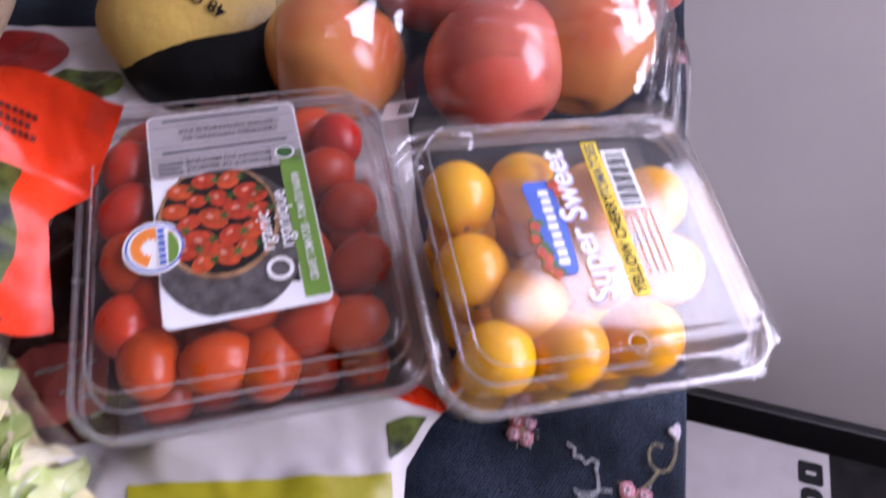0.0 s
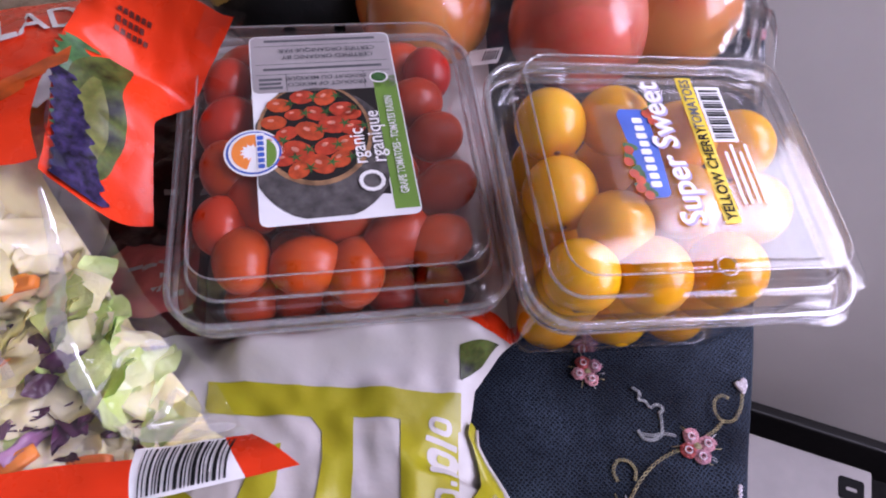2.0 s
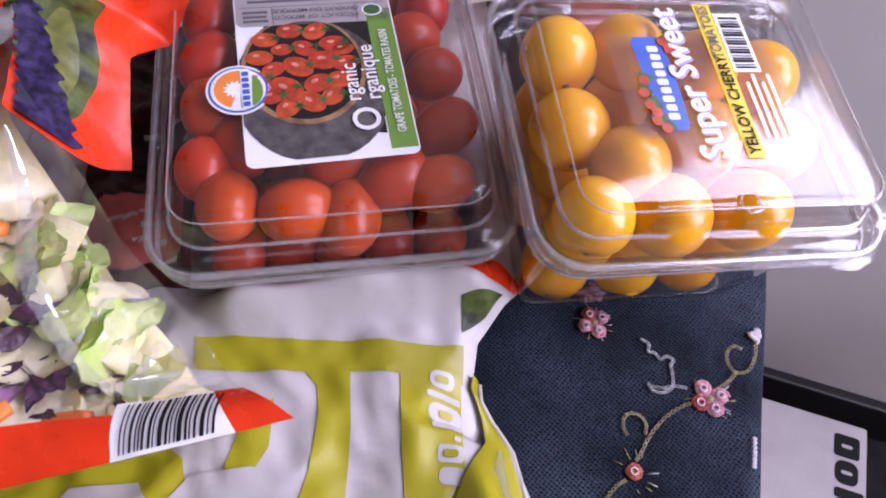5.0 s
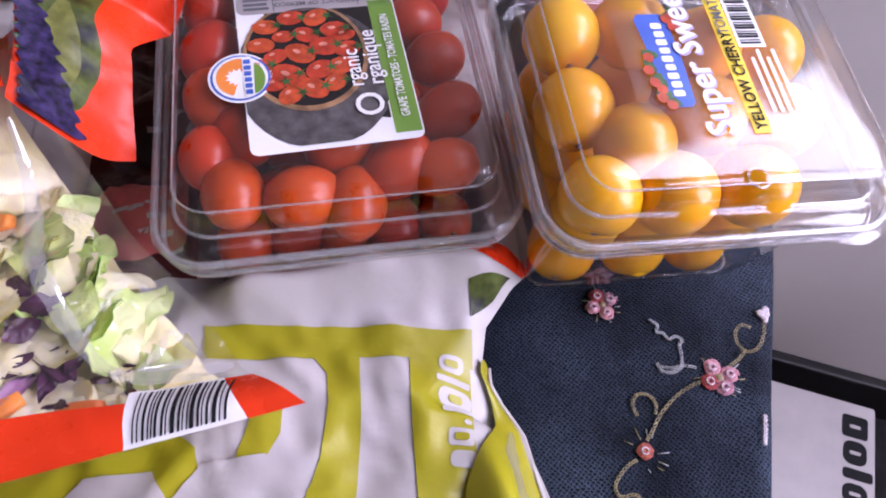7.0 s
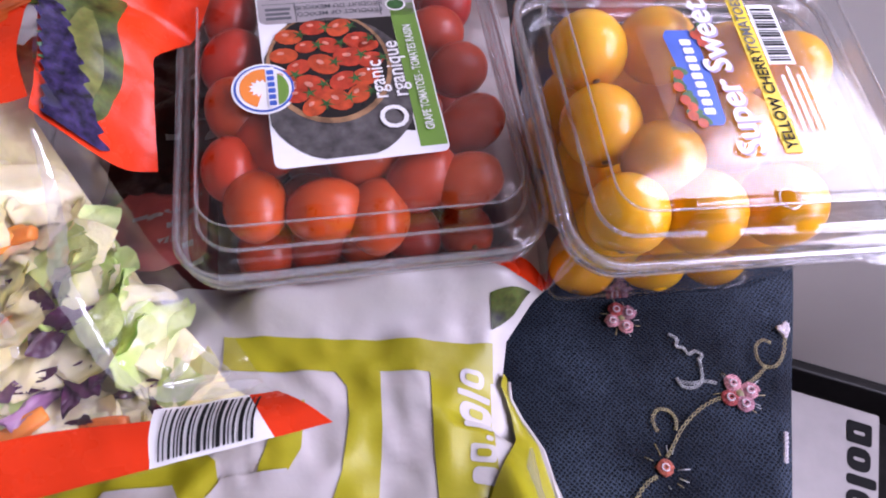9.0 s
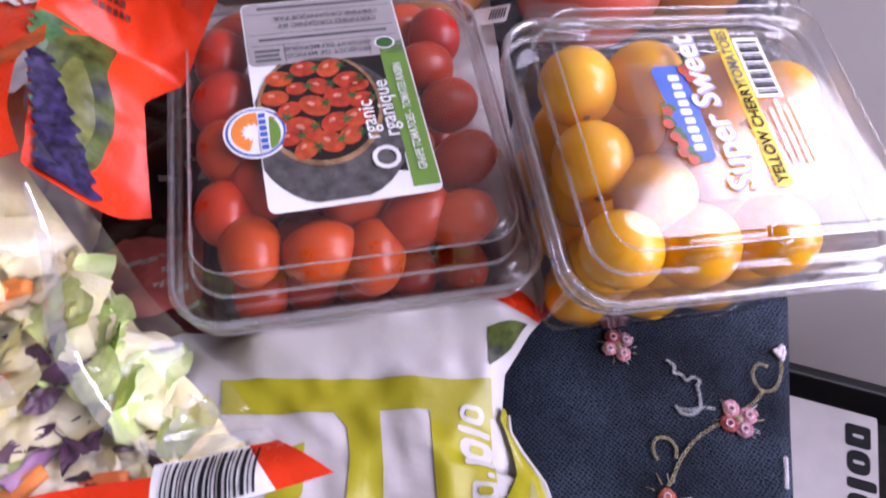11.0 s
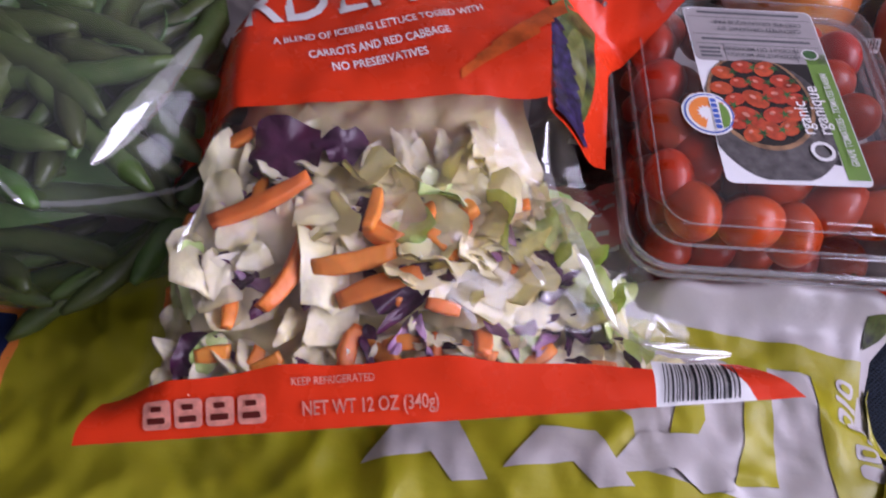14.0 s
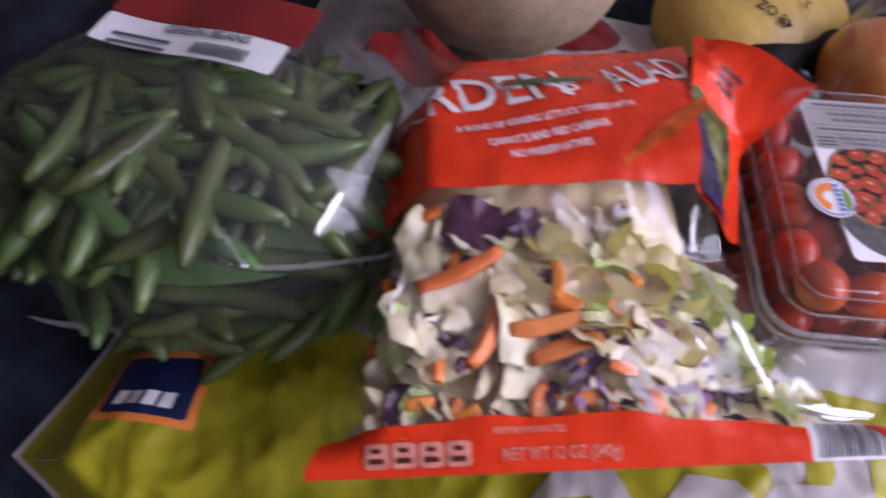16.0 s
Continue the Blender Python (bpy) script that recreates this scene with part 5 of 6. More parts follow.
# the pieces that press against the film
for u, v, w, h, a, m in ((0.0776, 0.0652, 0.028, 0.026, 60, M_LETTUCE), (0.0497, 0.0579, 0.020, 0.016, 80, M_LETTUCE), (0.0791, 0.0298, 0.024, 0.018, 30, M_LETTUCE), (0.0559, 0.0484, 0.016, 0.013, 40, M_LETTUCE),
                         (0.0451, 0.0447, 0.030, 0.015, 90, M_LETTUCE), (0.0352, 0.0432, 0.034, 0.011, 85, M_LETTUCE_G), (0.0240, 0.0380, 0.020, 0.011, 70, M_LETTUCE), (0.0230, 0.0290, 0.016, 0.010, 20, M_LETTUCE),
                         (0.1406, 0.0455, 0.044, 0.028, 110, M_LETTUCE), (0.1288, 0.0634, 0.036, 0.026, 150, M_LETTUCE), (0.1056, 0.0576, 0.028, 0.017, 95, M_LETTUCE_G), (0.1363, 0.0269, 0.030, 0.022, 80, M_LETTUCE_G),
                         (0.0971, 0.0818, 0.026, 0.018, 10, M_LETTUCE), (0.1193, 0.0941, 0.036, 0.015, 92, M_LETTUCE), (0.1389, 0.0927, 0.032, 0.020, 70, M_LETTUCE), (0.0560, 0.0880, 0.030, 0.020, 95, M_LETTUCE),
                         (0.1620, 0.0474, 0.034, 0.018, 120, M_LETTUCE_G), (0.1705, 0.0268, 0.028, 0.020, 130, M_LETTUCE_G), (0.150, 0.068, 0.030, 0.020, 120, M_LETTUCE_G), (0.1460, 0.0900, 0.030, 0.018, 80, M_LETTUCE), (0.1500, 0.0800, 0.028, 0.016, 95, M_LETTUCE), (0.1330, 0.0990, 0.034, 0.016, 85, M_LETTUCE), (0.1560, 0.0620, 0.030, 0.020, 110, M_LETTUCE_G), (0.1050, 0.0960, 0.030, 0.015, 95, M_LETTUCE), (0.0420, 0.0850, 0.034, 0.022, 95, M_LETTUCE), (0.0430, 0.0680, 0.030, 0.018, 80, M_LETTUCE), (0.066, 0.0290, 0.020, 0.010, 60, M_LETTUCE)):
    add_leaf(u, v, 0.0056 + 0.004 * smooth01((0.036 - v) / 0.012) + 0.004 * smooth01((v - 0.075) / 0.015), w, h, a, m, "lettuce_piece", 0.35, 7)
for u, v, w, h, a, m in ((0.0150, 0.0190, 0.018, 0.012, 40, M_LETTUCE), (0.0230, 0.0290, 0.020, 0.013, 70, M_LETTUCE), (0.0310, 0.0210, 0.020, 0.013, 20, M_LETTUCE), (0.0290, 0.0420, 0.020, 0.013, 80, M_LETTUCE_G), (0.0340, 0.0530, 0.022, 0.014, 70, M_LETTUCE), (0.0450, 0.0360, 0.024, 0.014, 95, M_LETTUCE), (0.0400, 0.0240, 0.018, 0.012, 60, M_LETTUCE_G),
                         (0.1800, 0.0270, 0.024, 0.016, 120, M_LETTUCE_G), (0.1900, 0.0210, 0.018, 0.012, 10, M_LETTUCE), (0.1730, 0.0400, 0.024, 0.016, 100, M_LETTUCE), (0.1760, 0.0170, 0.020, 0.012, 0, M_LETTUCE), (0.1640, 0.0580, 0.024, 0.016, 110, M_LETTUCE_G), (0.1600, 0.0180, 0.020, 0.012, 20, M_LETTUCE)):
    add_leaf(u, v, 0.0075, w, h, a, m, "lettuce_piece", 0.4, 8)
for u, v, w, h, a in ((0.0630, 0.0880, 0.032, 0.028, 20), (0.0840, 0.0890, 0.026, 0.018, 10), (0.0347, 0.0240, 0.020, 0.016, 50), (0.1026, 0.0365, 0.026, 0.014, 30), (0.1185, 0.0160, 0.020, 0.010, 0), (0.0672, 0.0165, 0.020, 0.009, 10), (0.0570, 0.0332, 0.011, 0.007, 40), (0.0780, 0.0190, 0.016, 0.007, 0)):
    add_leaf(u, v, 0.0048 + 0.004 * smooth01((0.036 - v) / 0.012), w, h, a, M_CABBAGE, "cabbage_piece", 0.4, 8, 0.8)
for u, v, l, a in ((0.1640, 0.0330, 0.026, 70), (0.1700, 0.0260, 0.022, 20), (0.1480, 0.0250, 0.024, 50), (0.1350, 0.0230, 0.022, 110), (0.1280, 0.0290, 0.020, 130), (0.1565, 0.0273, 0.024, 70), (0.1500, 0.0310, 0.020, 20), (0.1020, 0.0310, 0.026, 35), (0.1010, 0.0240, 0.024, 60), (0.1075, 0.0230, 0.020, 110)):
    add_leaf(u, v, 0.0065, l, 0.0055, a, M_CABBAGE if a in (70, 20, 35) else M_CABBAGE_IN, "cabbage_shred", 0.6, 8)
for u, v, l, w, a in ((0.0578, 0.0655, 0.038, 0.0068, 22), (0.0679, 0.0428, 0.034, 0.0072, 67), (0.0874, 0.0446, 0.029, 0.0084, 10), (0.0947, 0.0374, 0.030, 0.0080, 15), (0.0484, 0.0330, 0.015, 0.0058, 92), (0.0233, 0.0459, 0.010, 0.0060, 60), (0.0938, 0.0204, 0.017, 0.0075, -40), (0.1112, 0.0187, 0.015, 0.0070, 85), (0.1239, 0.0185, 0.013, 0.0075, -20), (0.1160, 0.0509, 0.015, 0.0060, -45), (0.1142, 0.0303, 0.012, 0.0055, -10), (0.0943, 0.0615, 0.020, 0.0055, 80), (0.0537, 0.0206, 0.010, 0.0060, 60)):
    add_carrot(u, v, 0.0036 + 0.0045 * smooth01((0.034 - v) / 0.010), l * 0.92, w * 0.82, a)


def glint_strip(parent, points, width, name="film_crease", wavy=0.35, eye=(-0.11, -0.07, 1.13)):
    """Shapes a highlight: flat clear film along a line, mirroring the window to eye."""
    n = len(points)
    path = []
    for i in range((n - 1) * 6 + 1):
        k, t = min(i // 6, n - 2), (i - 6 * min(i // 6, n - 2)) / 6
        p0, p1, p2, p3 = (Vector(points[min(max(j, 0), n - 1)]) for j in (k - 1, k, k + 1, k + 2))
        path.append(0.5 * (2 * p1 + (p2 - p0) * t + (2 * p0 - 5 * p1 + 4 * p2 - p3) * t * t + (3 * p1 - p0 - 3 * p2 + p3) * t ** 3))
    m = len(path) - 1

    def f(s, t):
        k = min(int(round(t * m)), m)
        p = path[k]
        along = (path[min(k + 1, m)] - path[max(k - 1, 0)]).normalized()
        up = (room(0.32, 0, 1.59) - p).normalized() + (Vector(eye) - p).normalized()
        side = along.cross(up).normalized()
        face = side.cross(along)
        w = width * (0.15 + 0.85 * math.sin(math.pi * t) ** 0.7) * (1 + wavy * math.sin(k * 1.9))
        return p + side * (w * (s - 0.5)) - face * (w * 0.06 * (2 * s - 1) ** 2)

    part(name, grid_bm(f, 6, m), M_RIM, parent, "clear strip shaped as a highlight on the plastic")


# highlights of the salad film, shaped as strips raised above it
for pts, r in ((((0.156, 0.098), (0.1555, 0.086), (0.1580, 0.068), (0.1605, 0.052), (0.1655, 0.036), (0.1715, 0.024), (0.1790, 0.0165)), 0.0052), (((0.1760, 0.0175), (0.1880, 0.0150), (0.2060, 0.0150)), 0.0044),
               (((0.1875, 0.0340), (0.1840, 0.0280), (0.1800, 0.0215)), 0.0026), (((0.1875, 0.0340), (0.1920, 0.0290), (0.1965, 0.0240)), 0.0024), (((0.1800, 0.0215), (0.1880, 0.0225), (0.1965, 0.0235)), 0.0022),
               (((0.1790, 0.0480), (0.1740, 0.0440), (0.1725, 0.0390)), 0.0014), (((0.1420, 0.0480), (0.1470, 0.0400), (0.1480, 0.0330)), 0.0030), (((0.0370, 0.0620), (0.0330, 0.0540), (0.0320, 0.0470)), 0.0016)):
    glint_strip(salad, [sal(u, v, 0.0075 if r > 0.004 else 0.0035) for u, v in pts], r, wavy=0.12, eye=(-0.145, -0.075, 1.145))

# the lime fold's bright highlight, a clear strip laid over it
glint_strip(bag, [bag_fold(0.45, t) + Vector((0, 0, 0.0012)) for t in (0.14, 0.24, 0.34, 0.44)], 0.006, wavy=0.1, eye=(-0.018, -0.025, 1.097))

# ---- green beans in a clear bag ----
BC = Vector((-0.386, 0.083, 0))


def bean_h(x, y):
    dx, dy = (x - BC.x) / 0.122, (y - BC.y) / 0.081
    r = math.hypot(dx, dy)
    return 0.040 + 0.086 * math.sqrt(max(1 - min(r, 1) ** 2.6, 0)) + 0.004 * wob(x, y, 26, 3)


beans = thing("green_bean_bag", BC.x, BC.y, T + 0.028, "clear plastic bag filled with fresh green beans", "vegetable bag")


def bean_film(s, t):
    a, r = 2 * math.pi * s, t
    x, y = BC.x + 0.124 * r * math.cos(a), BC.y + 0.083 * r * math.sin(a)
    crease = 0.002 * abs(wob(math.cos(a) * 2, math.sin(a) * 2 + r, 5, 8)) + 0.0008 * wob(x + y, x - y, 60, 5)
    return Vector((x, y, T + bean_h(x, y) + 0.005 + crease * r))


part("film", grid_bm(bean_film, 90, 30), M_BEAN_FILM, beans, "clear crinkled bag film")
part("film_corner", grid_bm(lambda s, t: Vector((-0.300 + 0.075 * s, 0.118 + 0.045 * t - 0.01 * s, T + 0.112 - 0.008 * s + 0.006 * math.sin(s * 8 + t * 3) * (1 - s) + 0.004 * math.sin(t * 9 + s * 5))), 24, 16), M_SALAD_FILM, beans, "loose clear corner of the bag")
rnd = random.Random(31)


def bean_bm(x, y, z, length, r, yaw, bow, pitch):
    m = pose(x, y, z, 0, pitch, yaw)
    k = 12
    pts = [m @ Vector(((i / k - 0.5) * length, bow * length * (1 - 4 * (i / k - 0.5) ** 2), 0.0)) for i in range(k + 1)]
    return tube_bm(pts, lambda t: r * (0.30 + 0.70 * min(1, 5.5 * t, 5.5 * (1 - t)) ** 0.7) * (1 + 0.07 * math.sin(t * 40)), 8)


for i in range(110):
    a, rr = rnd.uniform(0, 2 * math.pi), math.sqrt(rnd.random()) * 0.88
    x, y = BC.x + 0.111 * rr * math.cos(a), BC.y + 0.070 * rr * math.sin(a)
    deep = 0.007 + (0.012 if i < 60 else 0.0) + rnd.uniform(0, 0.010)
    length = rnd.uniform(0.085, 0.125) * (1 - 0.5 * rr * rr)
    yaw = rnd.choice((rnd.uniform(-30, 30), rnd.uniform(60, 130)))
    bean = part("green_bean", bean_bm(x, y, T + bean_h(x, y) - deep, length, rnd.uniform(0.0048, 0.0062), yaw, rnd.uniform(-0.12, 0.12), rnd.uniform(-8, 8) + 18 * rr * math.cos(a - radians(yaw))), M_BEAN, beans)
for i in range(46):
    a, rr = rnd.uniform(math.pi * 0.95, math.pi * 2.1), rnd.uniform(0.84, 0.97)
    x, y = BC.x + 0.116 * rr * math.cos(a), BC.y + 0.074 * rr * math.sin(a)
    part("green_bean", bean_bm(x, y, T + rnd.uniform(0.034, 0.070) * (1.9 - rr), rnd.uniform(0.05, 0.085), rnd.uniform(0.0044, 0.0058), math.degrees(a) + 90 + rnd.uniform(-35, 35), rnd.uniform(-0.12, 0.12), rnd.uniform(-15, 15)), M_BEAN, beans)
part("bean_heap", grid_bm(lambda s, t: (lambda x, y: Vector((x, y, T + bean_h(x, y) - 0.026)))(BC.x + 0.096 * t * math.cos(2 * math.pi * s), BC.y + 0.064 * t * math.sin(2 * math.pi * s)), 40, 12), M_BEAN, beans, "packed beans below")


def tag_map(x, y, up):
    """The label: x across, y up, on the bag's top."""
    c, s = math.cos(radians(-3)), math.sin(radians(-3))
    px, py = -0.380 + x * c - y * s, 0.1035 + x * s + y * c
    return Vector((px, py, T + 0.1345 + 0.05 * y + up + 0.002 * math.sin(x * 60)))


# the bean bag's bright streak and gleaming edges, shaped as strips
glint_strip(beans, [Vector((x, y, max(T + bean_h(x, y) + 0.006, T + 0.112))) for x, y in ((-0.2875, 0.1014), (-0.2885, 0.079), (-0.2892, 0.0625), (-0.2910, 0.048), (-0.2935, 0.0351))], 0.0080, wavy=0.06)
for pts, w in ((((-0.3285, 0.0276, 0.115), (-0.3246, 0.0249, 0.105), (-0.3209, 0.0250, 0.096), (-0.3062, 0.0316, 0.092), (-0.2875, 0.0406, 0.091), (-0.2714, 0.0444, 0.096), (-0.2643, 0.0473, 0.101)), 0.0022),
               (((-0.4300, -0.0030, 0.052), (-0.4170, -0.0018, 0.050), (-0.3944, 0.0044, 0.045), (-0.3694, 0.0087, 0.040), (-0.3252, 0.0230, 0.040)), 0.0030)):
    glint_strip(beans, [Vector((x, y, T + z)) for x, y, z in pts], w, wavy=0.15)
tag = part("label", bend(poly_bm(rr_at(-0.046, -0.0098, 0.046, 0.0088, 0.002), 4), lambda x, y: tag_map(x, y, 0.0)), M_LABEL, beans, "white label with black print and barcode")
part("label_head", bend(poly_bm(rr_at(-0.046, 0.0088, 0.050, 0.034, 0.002), 4), lambda x, y: tag_map(x, y, 0.0004)), M_TAG_RED, tag, "dark red printed head")
part("lettering", bend(turned(text_bm("GREEN BEANS", 0.0068), 0.008, 0.0045, 0, 1.0), lambda x, y: tag_map(x, y, 0.0010)), M_INK, tag, smooth=False)
for k in range(18):
    x0 = 0.006 + 0.0015 * k
    part("bar", bend(poly_bm([(x0, -0.0085), (x0 + 0.0008, -0.0085), (x0 + 0.0008, -0.001), (x0, -0.001)]), lambda x, y: tag_map(x, y, 0.0010)), M_INK, tag, smooth=False)
for k in range(2):
    part("print_bar", bend(poly_bm([(-0.036, -0.003 - 0.005 * k), (-0.006, -0.003 - 0.005 * k), (-0.006, -0.005 - 0.005 * k), (-0.036, -0.005 - 0.005 * k)]), lambda x, y: tag_map(x, y, 0.0010)), M_GREY_INK, tag, smooth=False)

part("red_film", grid_bm(lambda s, t: Vector((-0.325 + 0.055 * s, 0.158 + 0.055 * t - 0.012 * s, T + 0.100 - 0.020 * t - 0.010 * s + 0.005 * math.sin(s * 9 + t * 5))), 20, 16), M_TAG_RED, beans, "dark red printed film")
for k in range(12):
    a, rr = rnd.uniform(0, 2 * math.pi), math.sqrt(rnd.random()) * 0.8
    x, y = BC.x + 0.106 * rr * math.cos(a), BC.y + 0.072 * rr * math.sin(a)
    z, yaw = T + bean_h(x, y) - 0.006, rnd.uniform(0, 6.28)
    part("bean_stem", tube_bm([(x + 0.0045 * i * math.cos(yaw + 0.12 * i), y + 0.0045 * i * math.sin(yaw + 0.12 * i), z + 0.0008 * i) for i in range(5)], lambda t: 0.0009 * (1 - 0.6 * t), 6), M_GREEN_STEM, beans)

# ---- fruit behind ----


def apple_shape(v):
    r = math.hypot(v.x, v.y)
    v.z -= 0.30 * math.exp(-(r / 0.26) ** 2) * (1 if v.z > 0 else -0.7)
    k = 1.0 - 0.10 * max(-v.z, 0)
    return Vector((v.x * k, v.y * k, v.z * 0.92))


APPLES = ((-0.056, 0.279, 0.036, 0, (-30, 30, 0)), (0.025, 0.270, 0.037, 1, (-50, 60, 60)), (0.068, 0.285, 0.037, 0, (-60, 20, 0)), (-0.012, 0.352, 0.035, 1, (0, 40, 20)), (0.055, 0.362, 0.036, 0, (30, -20, 0)), (0.108, 0.362, 0.034, 1, (10, 20, 0)))
abag = thing("apple_bag", 0.02, 0.32, T, "clear plastic bag of red and yellow apples", "fruit bag")
for x, y, r, m, rot in APPLES:
    ap = part("apple", ball_bm((x, y, T + r * 0.92 + 0.014), (r, r, r), rot, 32, 20, apple_shape), M_APPLE if m else M_APPLE_Y, abag)
    q = pose(x, y, T + r * 0.92 + 0.014, *rot)
    part("stem", tube_bm([q @ Vector((0, 0, r * 0.55)), q @ Vector((0.001, 0, r * 0.8)), q @ Vector((0.004, 0.001, r))], 0.0011, 6), M_STEM, ap)


def apple_film_h(x, y):
    h = 0.012
    for ax, ay, r, _, _ in APPLES:
        d = math.hypot(x - ax, y - ay) / (r * 1.25)
        h = max(h, 0.014 + r * 0.92 + (r + 0.004) * math.sqrt(max(1 - d * d, 0)) if d < 1 else 0.020)
    return h


def apple_film(s, t):
    y = 0.232 + 0.175 * t
    x = -0.092 + (0.218 + 0.02 * t) * s
    hs = sum(apple_film_h(x + dx, y + dy) for dx in (-0.012, 0, 0.012) for dy in (-0.012, 0, 0.012)) / 9
    edge = smooth01(s / 0.08) * smooth01((1 - s) / 0.10) * smooth01(t / 0.12)
    return Vector((x, y, T + 0.006 + hs * edge + 0.006 * edge + 0.004 * wob(x + y, y - 0.4 * x, 40, 9)))


part("film", grid_bm(apple_film, 90, 70), M_CLING, abag, "clear crinkled bag film")
part("rib_fold", grid_bm(lambda s, t: Vector((0.092 + 0.026 * s + 0.012 * t, 0.240 + 0.095 * t, T + 0.016 + 0.06 * math.sin(math.pi * min(t + 0.15, 1)) * (1 - 0.5 * s) + 0.004 * math.sin(s * 22 + t * 4))), 20, 24), M_CLING, abag, "gathered clear folds")
tagp = part("barcode_tag", bend(poly_bm(rr_at(-0.0085, -0.006, 0.0085, 0.006, 0.001), 2), lambda x, y: Vector((-0.022 + x * 0.95 + y * 0.2, 0.243 + y - x * 0.15, T + 0.046 + 0.004 * math.sin(x * 90)))), M_LABEL, abag, "small white barcode tag")
for k in range(6):
    part("bar", bend(poly_bm([(0.000 + 0.0013 * k, -0.004), (0.0007 + 0.0013 * k, -0.004), (0.0007 + 0.0013 * k, 0.003), (0.0013 * k, 0.003)]), lambda x, y: Vector((-0.022 + x * 0.95 + y * 0.2, 0.243 + y - x * 0.15, T + 0.0468 + 0.004 * math.sin(x * 90)))), M_INK, tagp, smooth=False)

# glare on the apple bag, shaped as clear strips over its film
glint_strip(abag, [apple_film(0.50, 0.55) + Vector((0, 0, 0.002)), apple_film(0.51, 0.35) + Vector((0, 0, 0.002)), apple_film(0.515, 0.20) + Vector((0, 0, 0.002))], 0.0045, eye=(0.0, 0.0, 1.13))
glint_strip(abag, [apple_film(0.88, 0.6) + Vector((0, 0, 0.002)), apple_film(0.84, 0.35) + Vector((0, 0, 0.002)), apple_film(0.80, 0.15) + Vector((0, 0, 0.002))], 0.006, eye=(0.0, 0.0, 1.13))
glint_strip(abag, [apple_film(0.70, 0.5) + Vector((0, 0, 0.002)), apple_film(0.78, 0.40) + Vector((0, 0, 0.002)), apple_film(0.90, 0.35) + Vector((0, 0, 0.002))], 0.004, eye=(0.0, 0.0, 1.13))

for pts, r in ((((0.080, 0.300), (0.090, 0.288), (0.098, 0.272)), 0.007), (((0.105, 0.310), (0.104, 0.290), (0.100, 0.270)), 0.005), (((0.098, 0.272), (0.094, 0.258), (0.088, 0.246)), 0.006), (((0.075, 0.312), (0.084, 0.300), (0.100, 0.296)), 0.004)):
    glint_strip(abag, [Vector((x, y, T + 0.006 + 0.055 + 0.25 * (y - 0.27))) for x, y in pts], r, eye=(0.0, 0.0, 1.13))

for pts, r in ((((0.056, 0.300), (0.070, 0.292), (0.086, 0.284), (0.100, 0.282)), 0.016), (((0.030, 0.305), (0.033, 0.285), (0.035, 0.262)), 0.006), (((0.084, 0.306), (0.096, 0.300), (0.105, 0.290)), 0.012)):
    glint_strip(abag, [Vector((x, y, T + 0.091 - 0.9 * max(0.284 - y, 0))) for x, y in pts], r, wavy=0.2, eye=(0.0, 0.0, 1.13))

# printed bag with a yellow face
PC = Vector((-0.132, 0.336, T + 0.040))


def pot_shape(v):
    k = 1 + 0.05 * math.sin(5 * v.x + 2) + 0.04 * math.sin(7 * v.y)
    return Vector((v.x * k, v.y * k, v.z))


pot = thing("produce_bag", PC.x, PC.y, T, "yellow and black printed plastic produce bag, full", "produce bag")
part("bag", ball_bm(PC, (0.060, 0.066, 0.036), (0, 0, -15), 40, 24, pot_shape), M_POTATO, pot, "yellow printed film")


def pot_point(x, y, up=0.0012):
    q = Vector((PC.x + x, PC.y + y, 0))
    lx, ly = x / 0.060, y / 0.066
    return Vector((q.x, q.y, PC.z + 0.036 * math.sqrt(max(1 - lx * lx - ly * ly, 0)) + up))


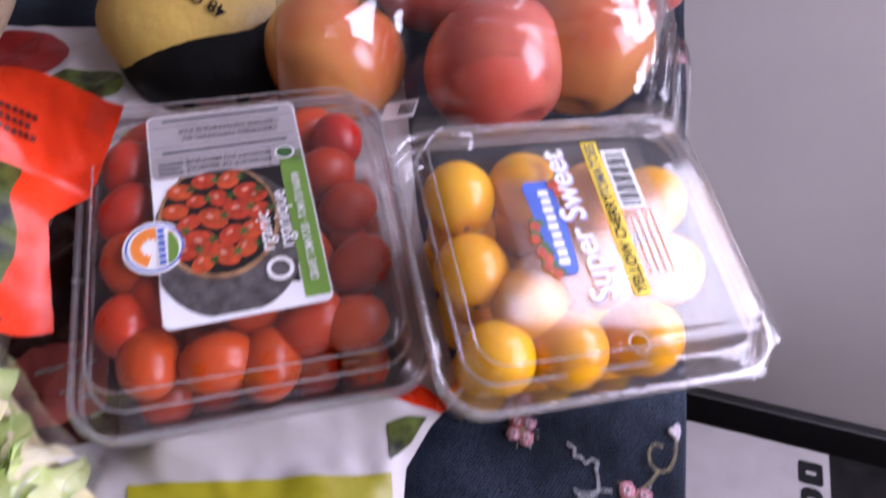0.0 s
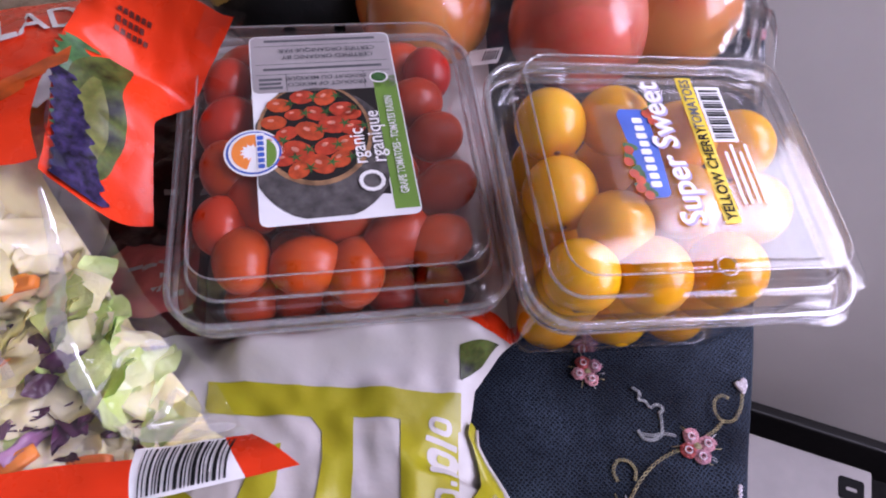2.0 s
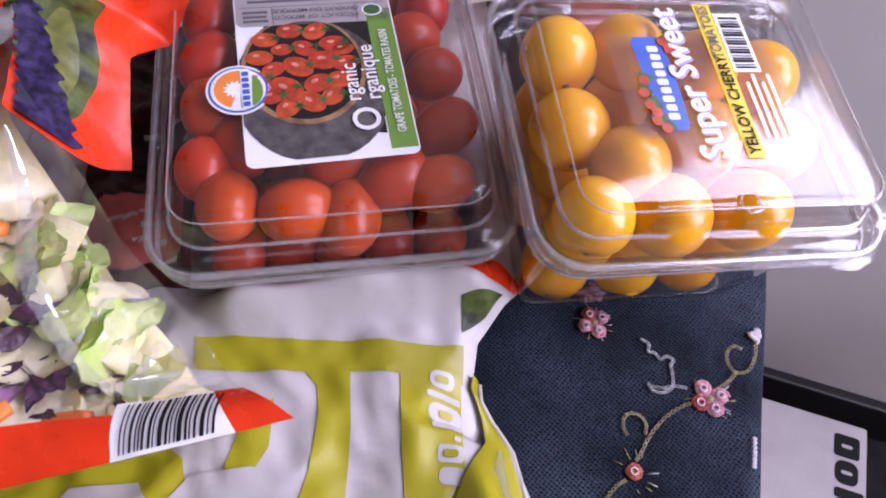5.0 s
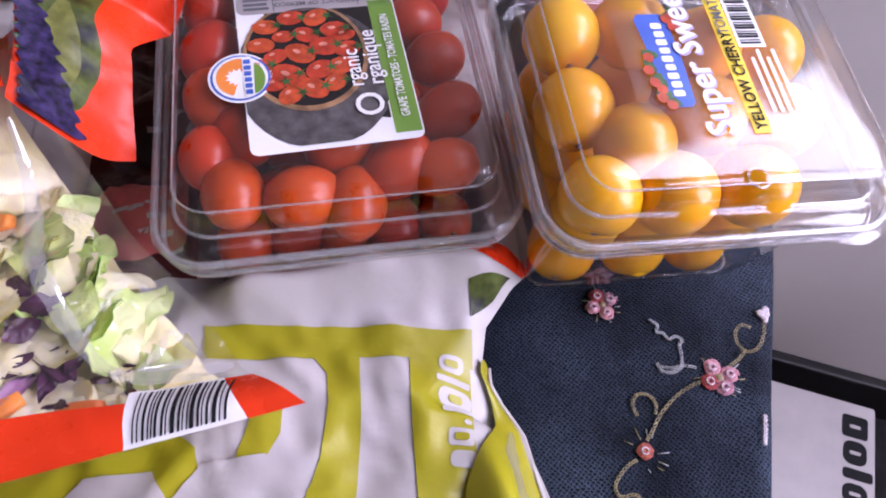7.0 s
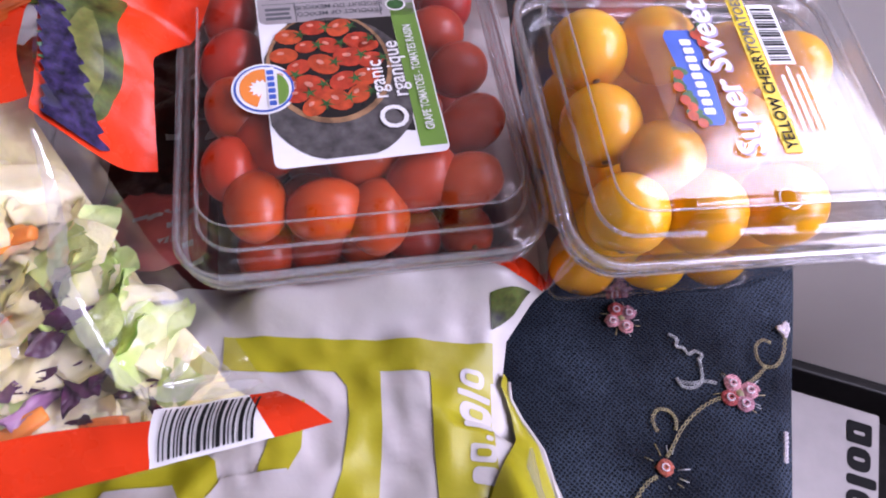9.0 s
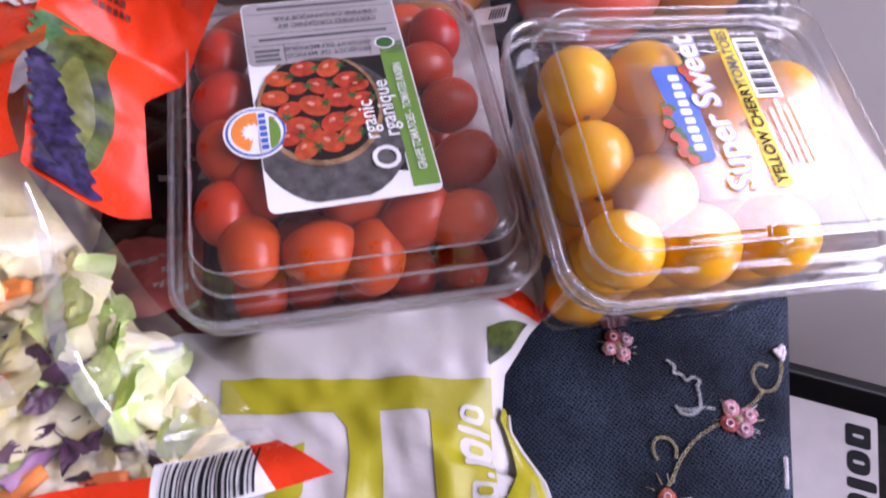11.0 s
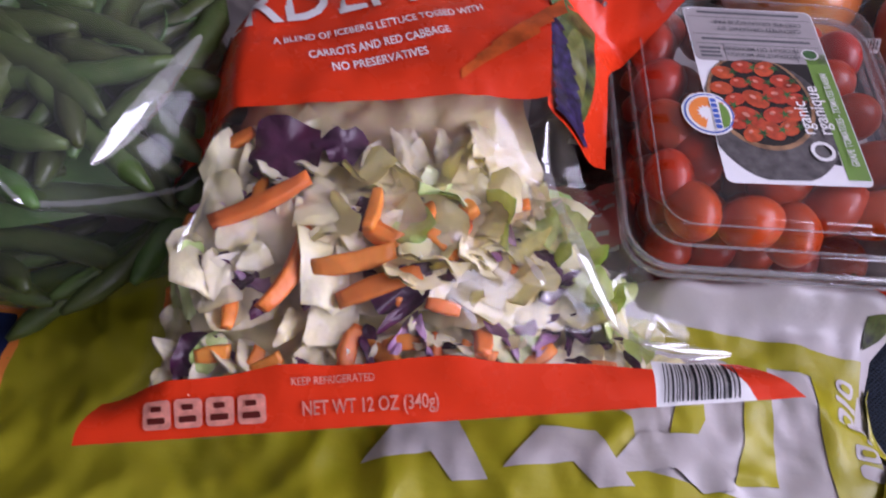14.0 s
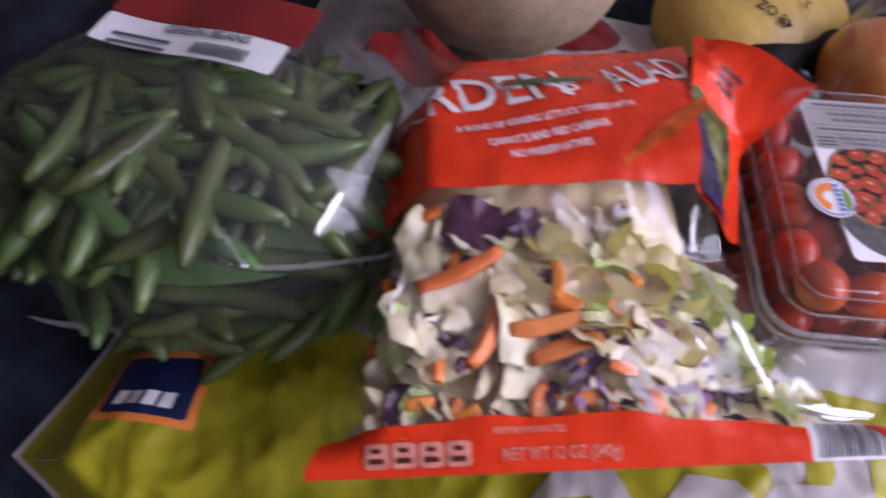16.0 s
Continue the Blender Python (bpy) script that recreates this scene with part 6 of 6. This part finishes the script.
part("black_base", ball_bm(PC + Vector((0.008, -0.020, -0.007)), (0.056, 0.058, 0.030), (0, 0, -15), 40, 24, pot_shape), M_BLACK_FILM, pot, "black printed film")
for words, x, y, s in (("48 OZ. (1.36 kg)", -0.004, -0.034, 0.0085), ("2 1/2 - 3 LBS", 0.012, -0.020, 0.008)):
    part("lettering", bend(turned(text_bm(words, s), x, y, 158), pot_point), M_INK, pot, smooth=False)
part("black_tail", grid_bm(lambda s, t: Vector((-0.125 + 0.045 * s, 0.256 + 0.050 * t - 0.01 * s, T + 0.028 + 0.012 * math.sin(s * 7) * t + 0.004 * math.sin(t * 12 + s * 9))), 24, 14), M_BLACK_FILM, pot, "crumpled black film tail")


def melon_shape(v):
    return v * (1 + 0.006 * math.sin(9 * math.atan2(v.y, v.x)))


def melon_material():
    m = M_MELON
    n, ln = m.node_tree.nodes, m.node_tree.links
    p = n["Principled BSDF"]
    vor, co, b, ramp = n.new("ShaderNodeTexVoronoi"), n.new("ShaderNodeTexCoord"), n.new("ShaderNodeBump"), n.new("ShaderNodeMapRange")
    vor.feature = "DISTANCE_TO_EDGE"
    vor.inputs["Scale"].default_value = 330
    ln.new(co.outputs["Object"], vor.inputs["Vector"])
    ramp.inputs["From Max"].default_value = 0.12
    ramp.inputs["To Min"].default_value, ramp.inputs["To Max"].default_value = 1, 0
    ln.new(vor.outputs["Distance"], ramp.inputs["Value"])
    b.inputs["Strength"].default_value, b.inputs["Distance"].default_value = 0.3, 0.0008
    ln.new(ramp.outputs[0], b.inputs["Height"])
    ln.new(b.outputs[0], p.inputs["Normal"])
    mix = n.new("ShaderNodeMix")
    mix.data_type = "RGBA"
    old = p.inputs["Base Color"].links[0].from_socket
    ln.new(ramp.outputs[0], mix.inputs["Factor"])
    ln.new(old, mix.inputs[6])
    mix.inputs[7].default_value = (0.40, 0.31, 0.20, 1)
    ln.new(mix.outputs[2], p.inputs["Base Color"])


melon_material()
melon = thing("cantaloupe", -0.282, 0.290, T + 0.027, "round tan cantaloupe with netted rind", "melon")
part("rind", ball_bm((-0.282, 0.290, T + 0.105), (0.078, 0.078, 0.078), (20, 10, 0), 48, 32, melon_shape), M_MELON, melon)
part("stem_scar", ball_bm((-0.300, 0.350, T + 0.150), (0.010, 0.008, 0.008), (-50, 0, 0), 14, 8), M_STEM, melon, "dry round stem scar")
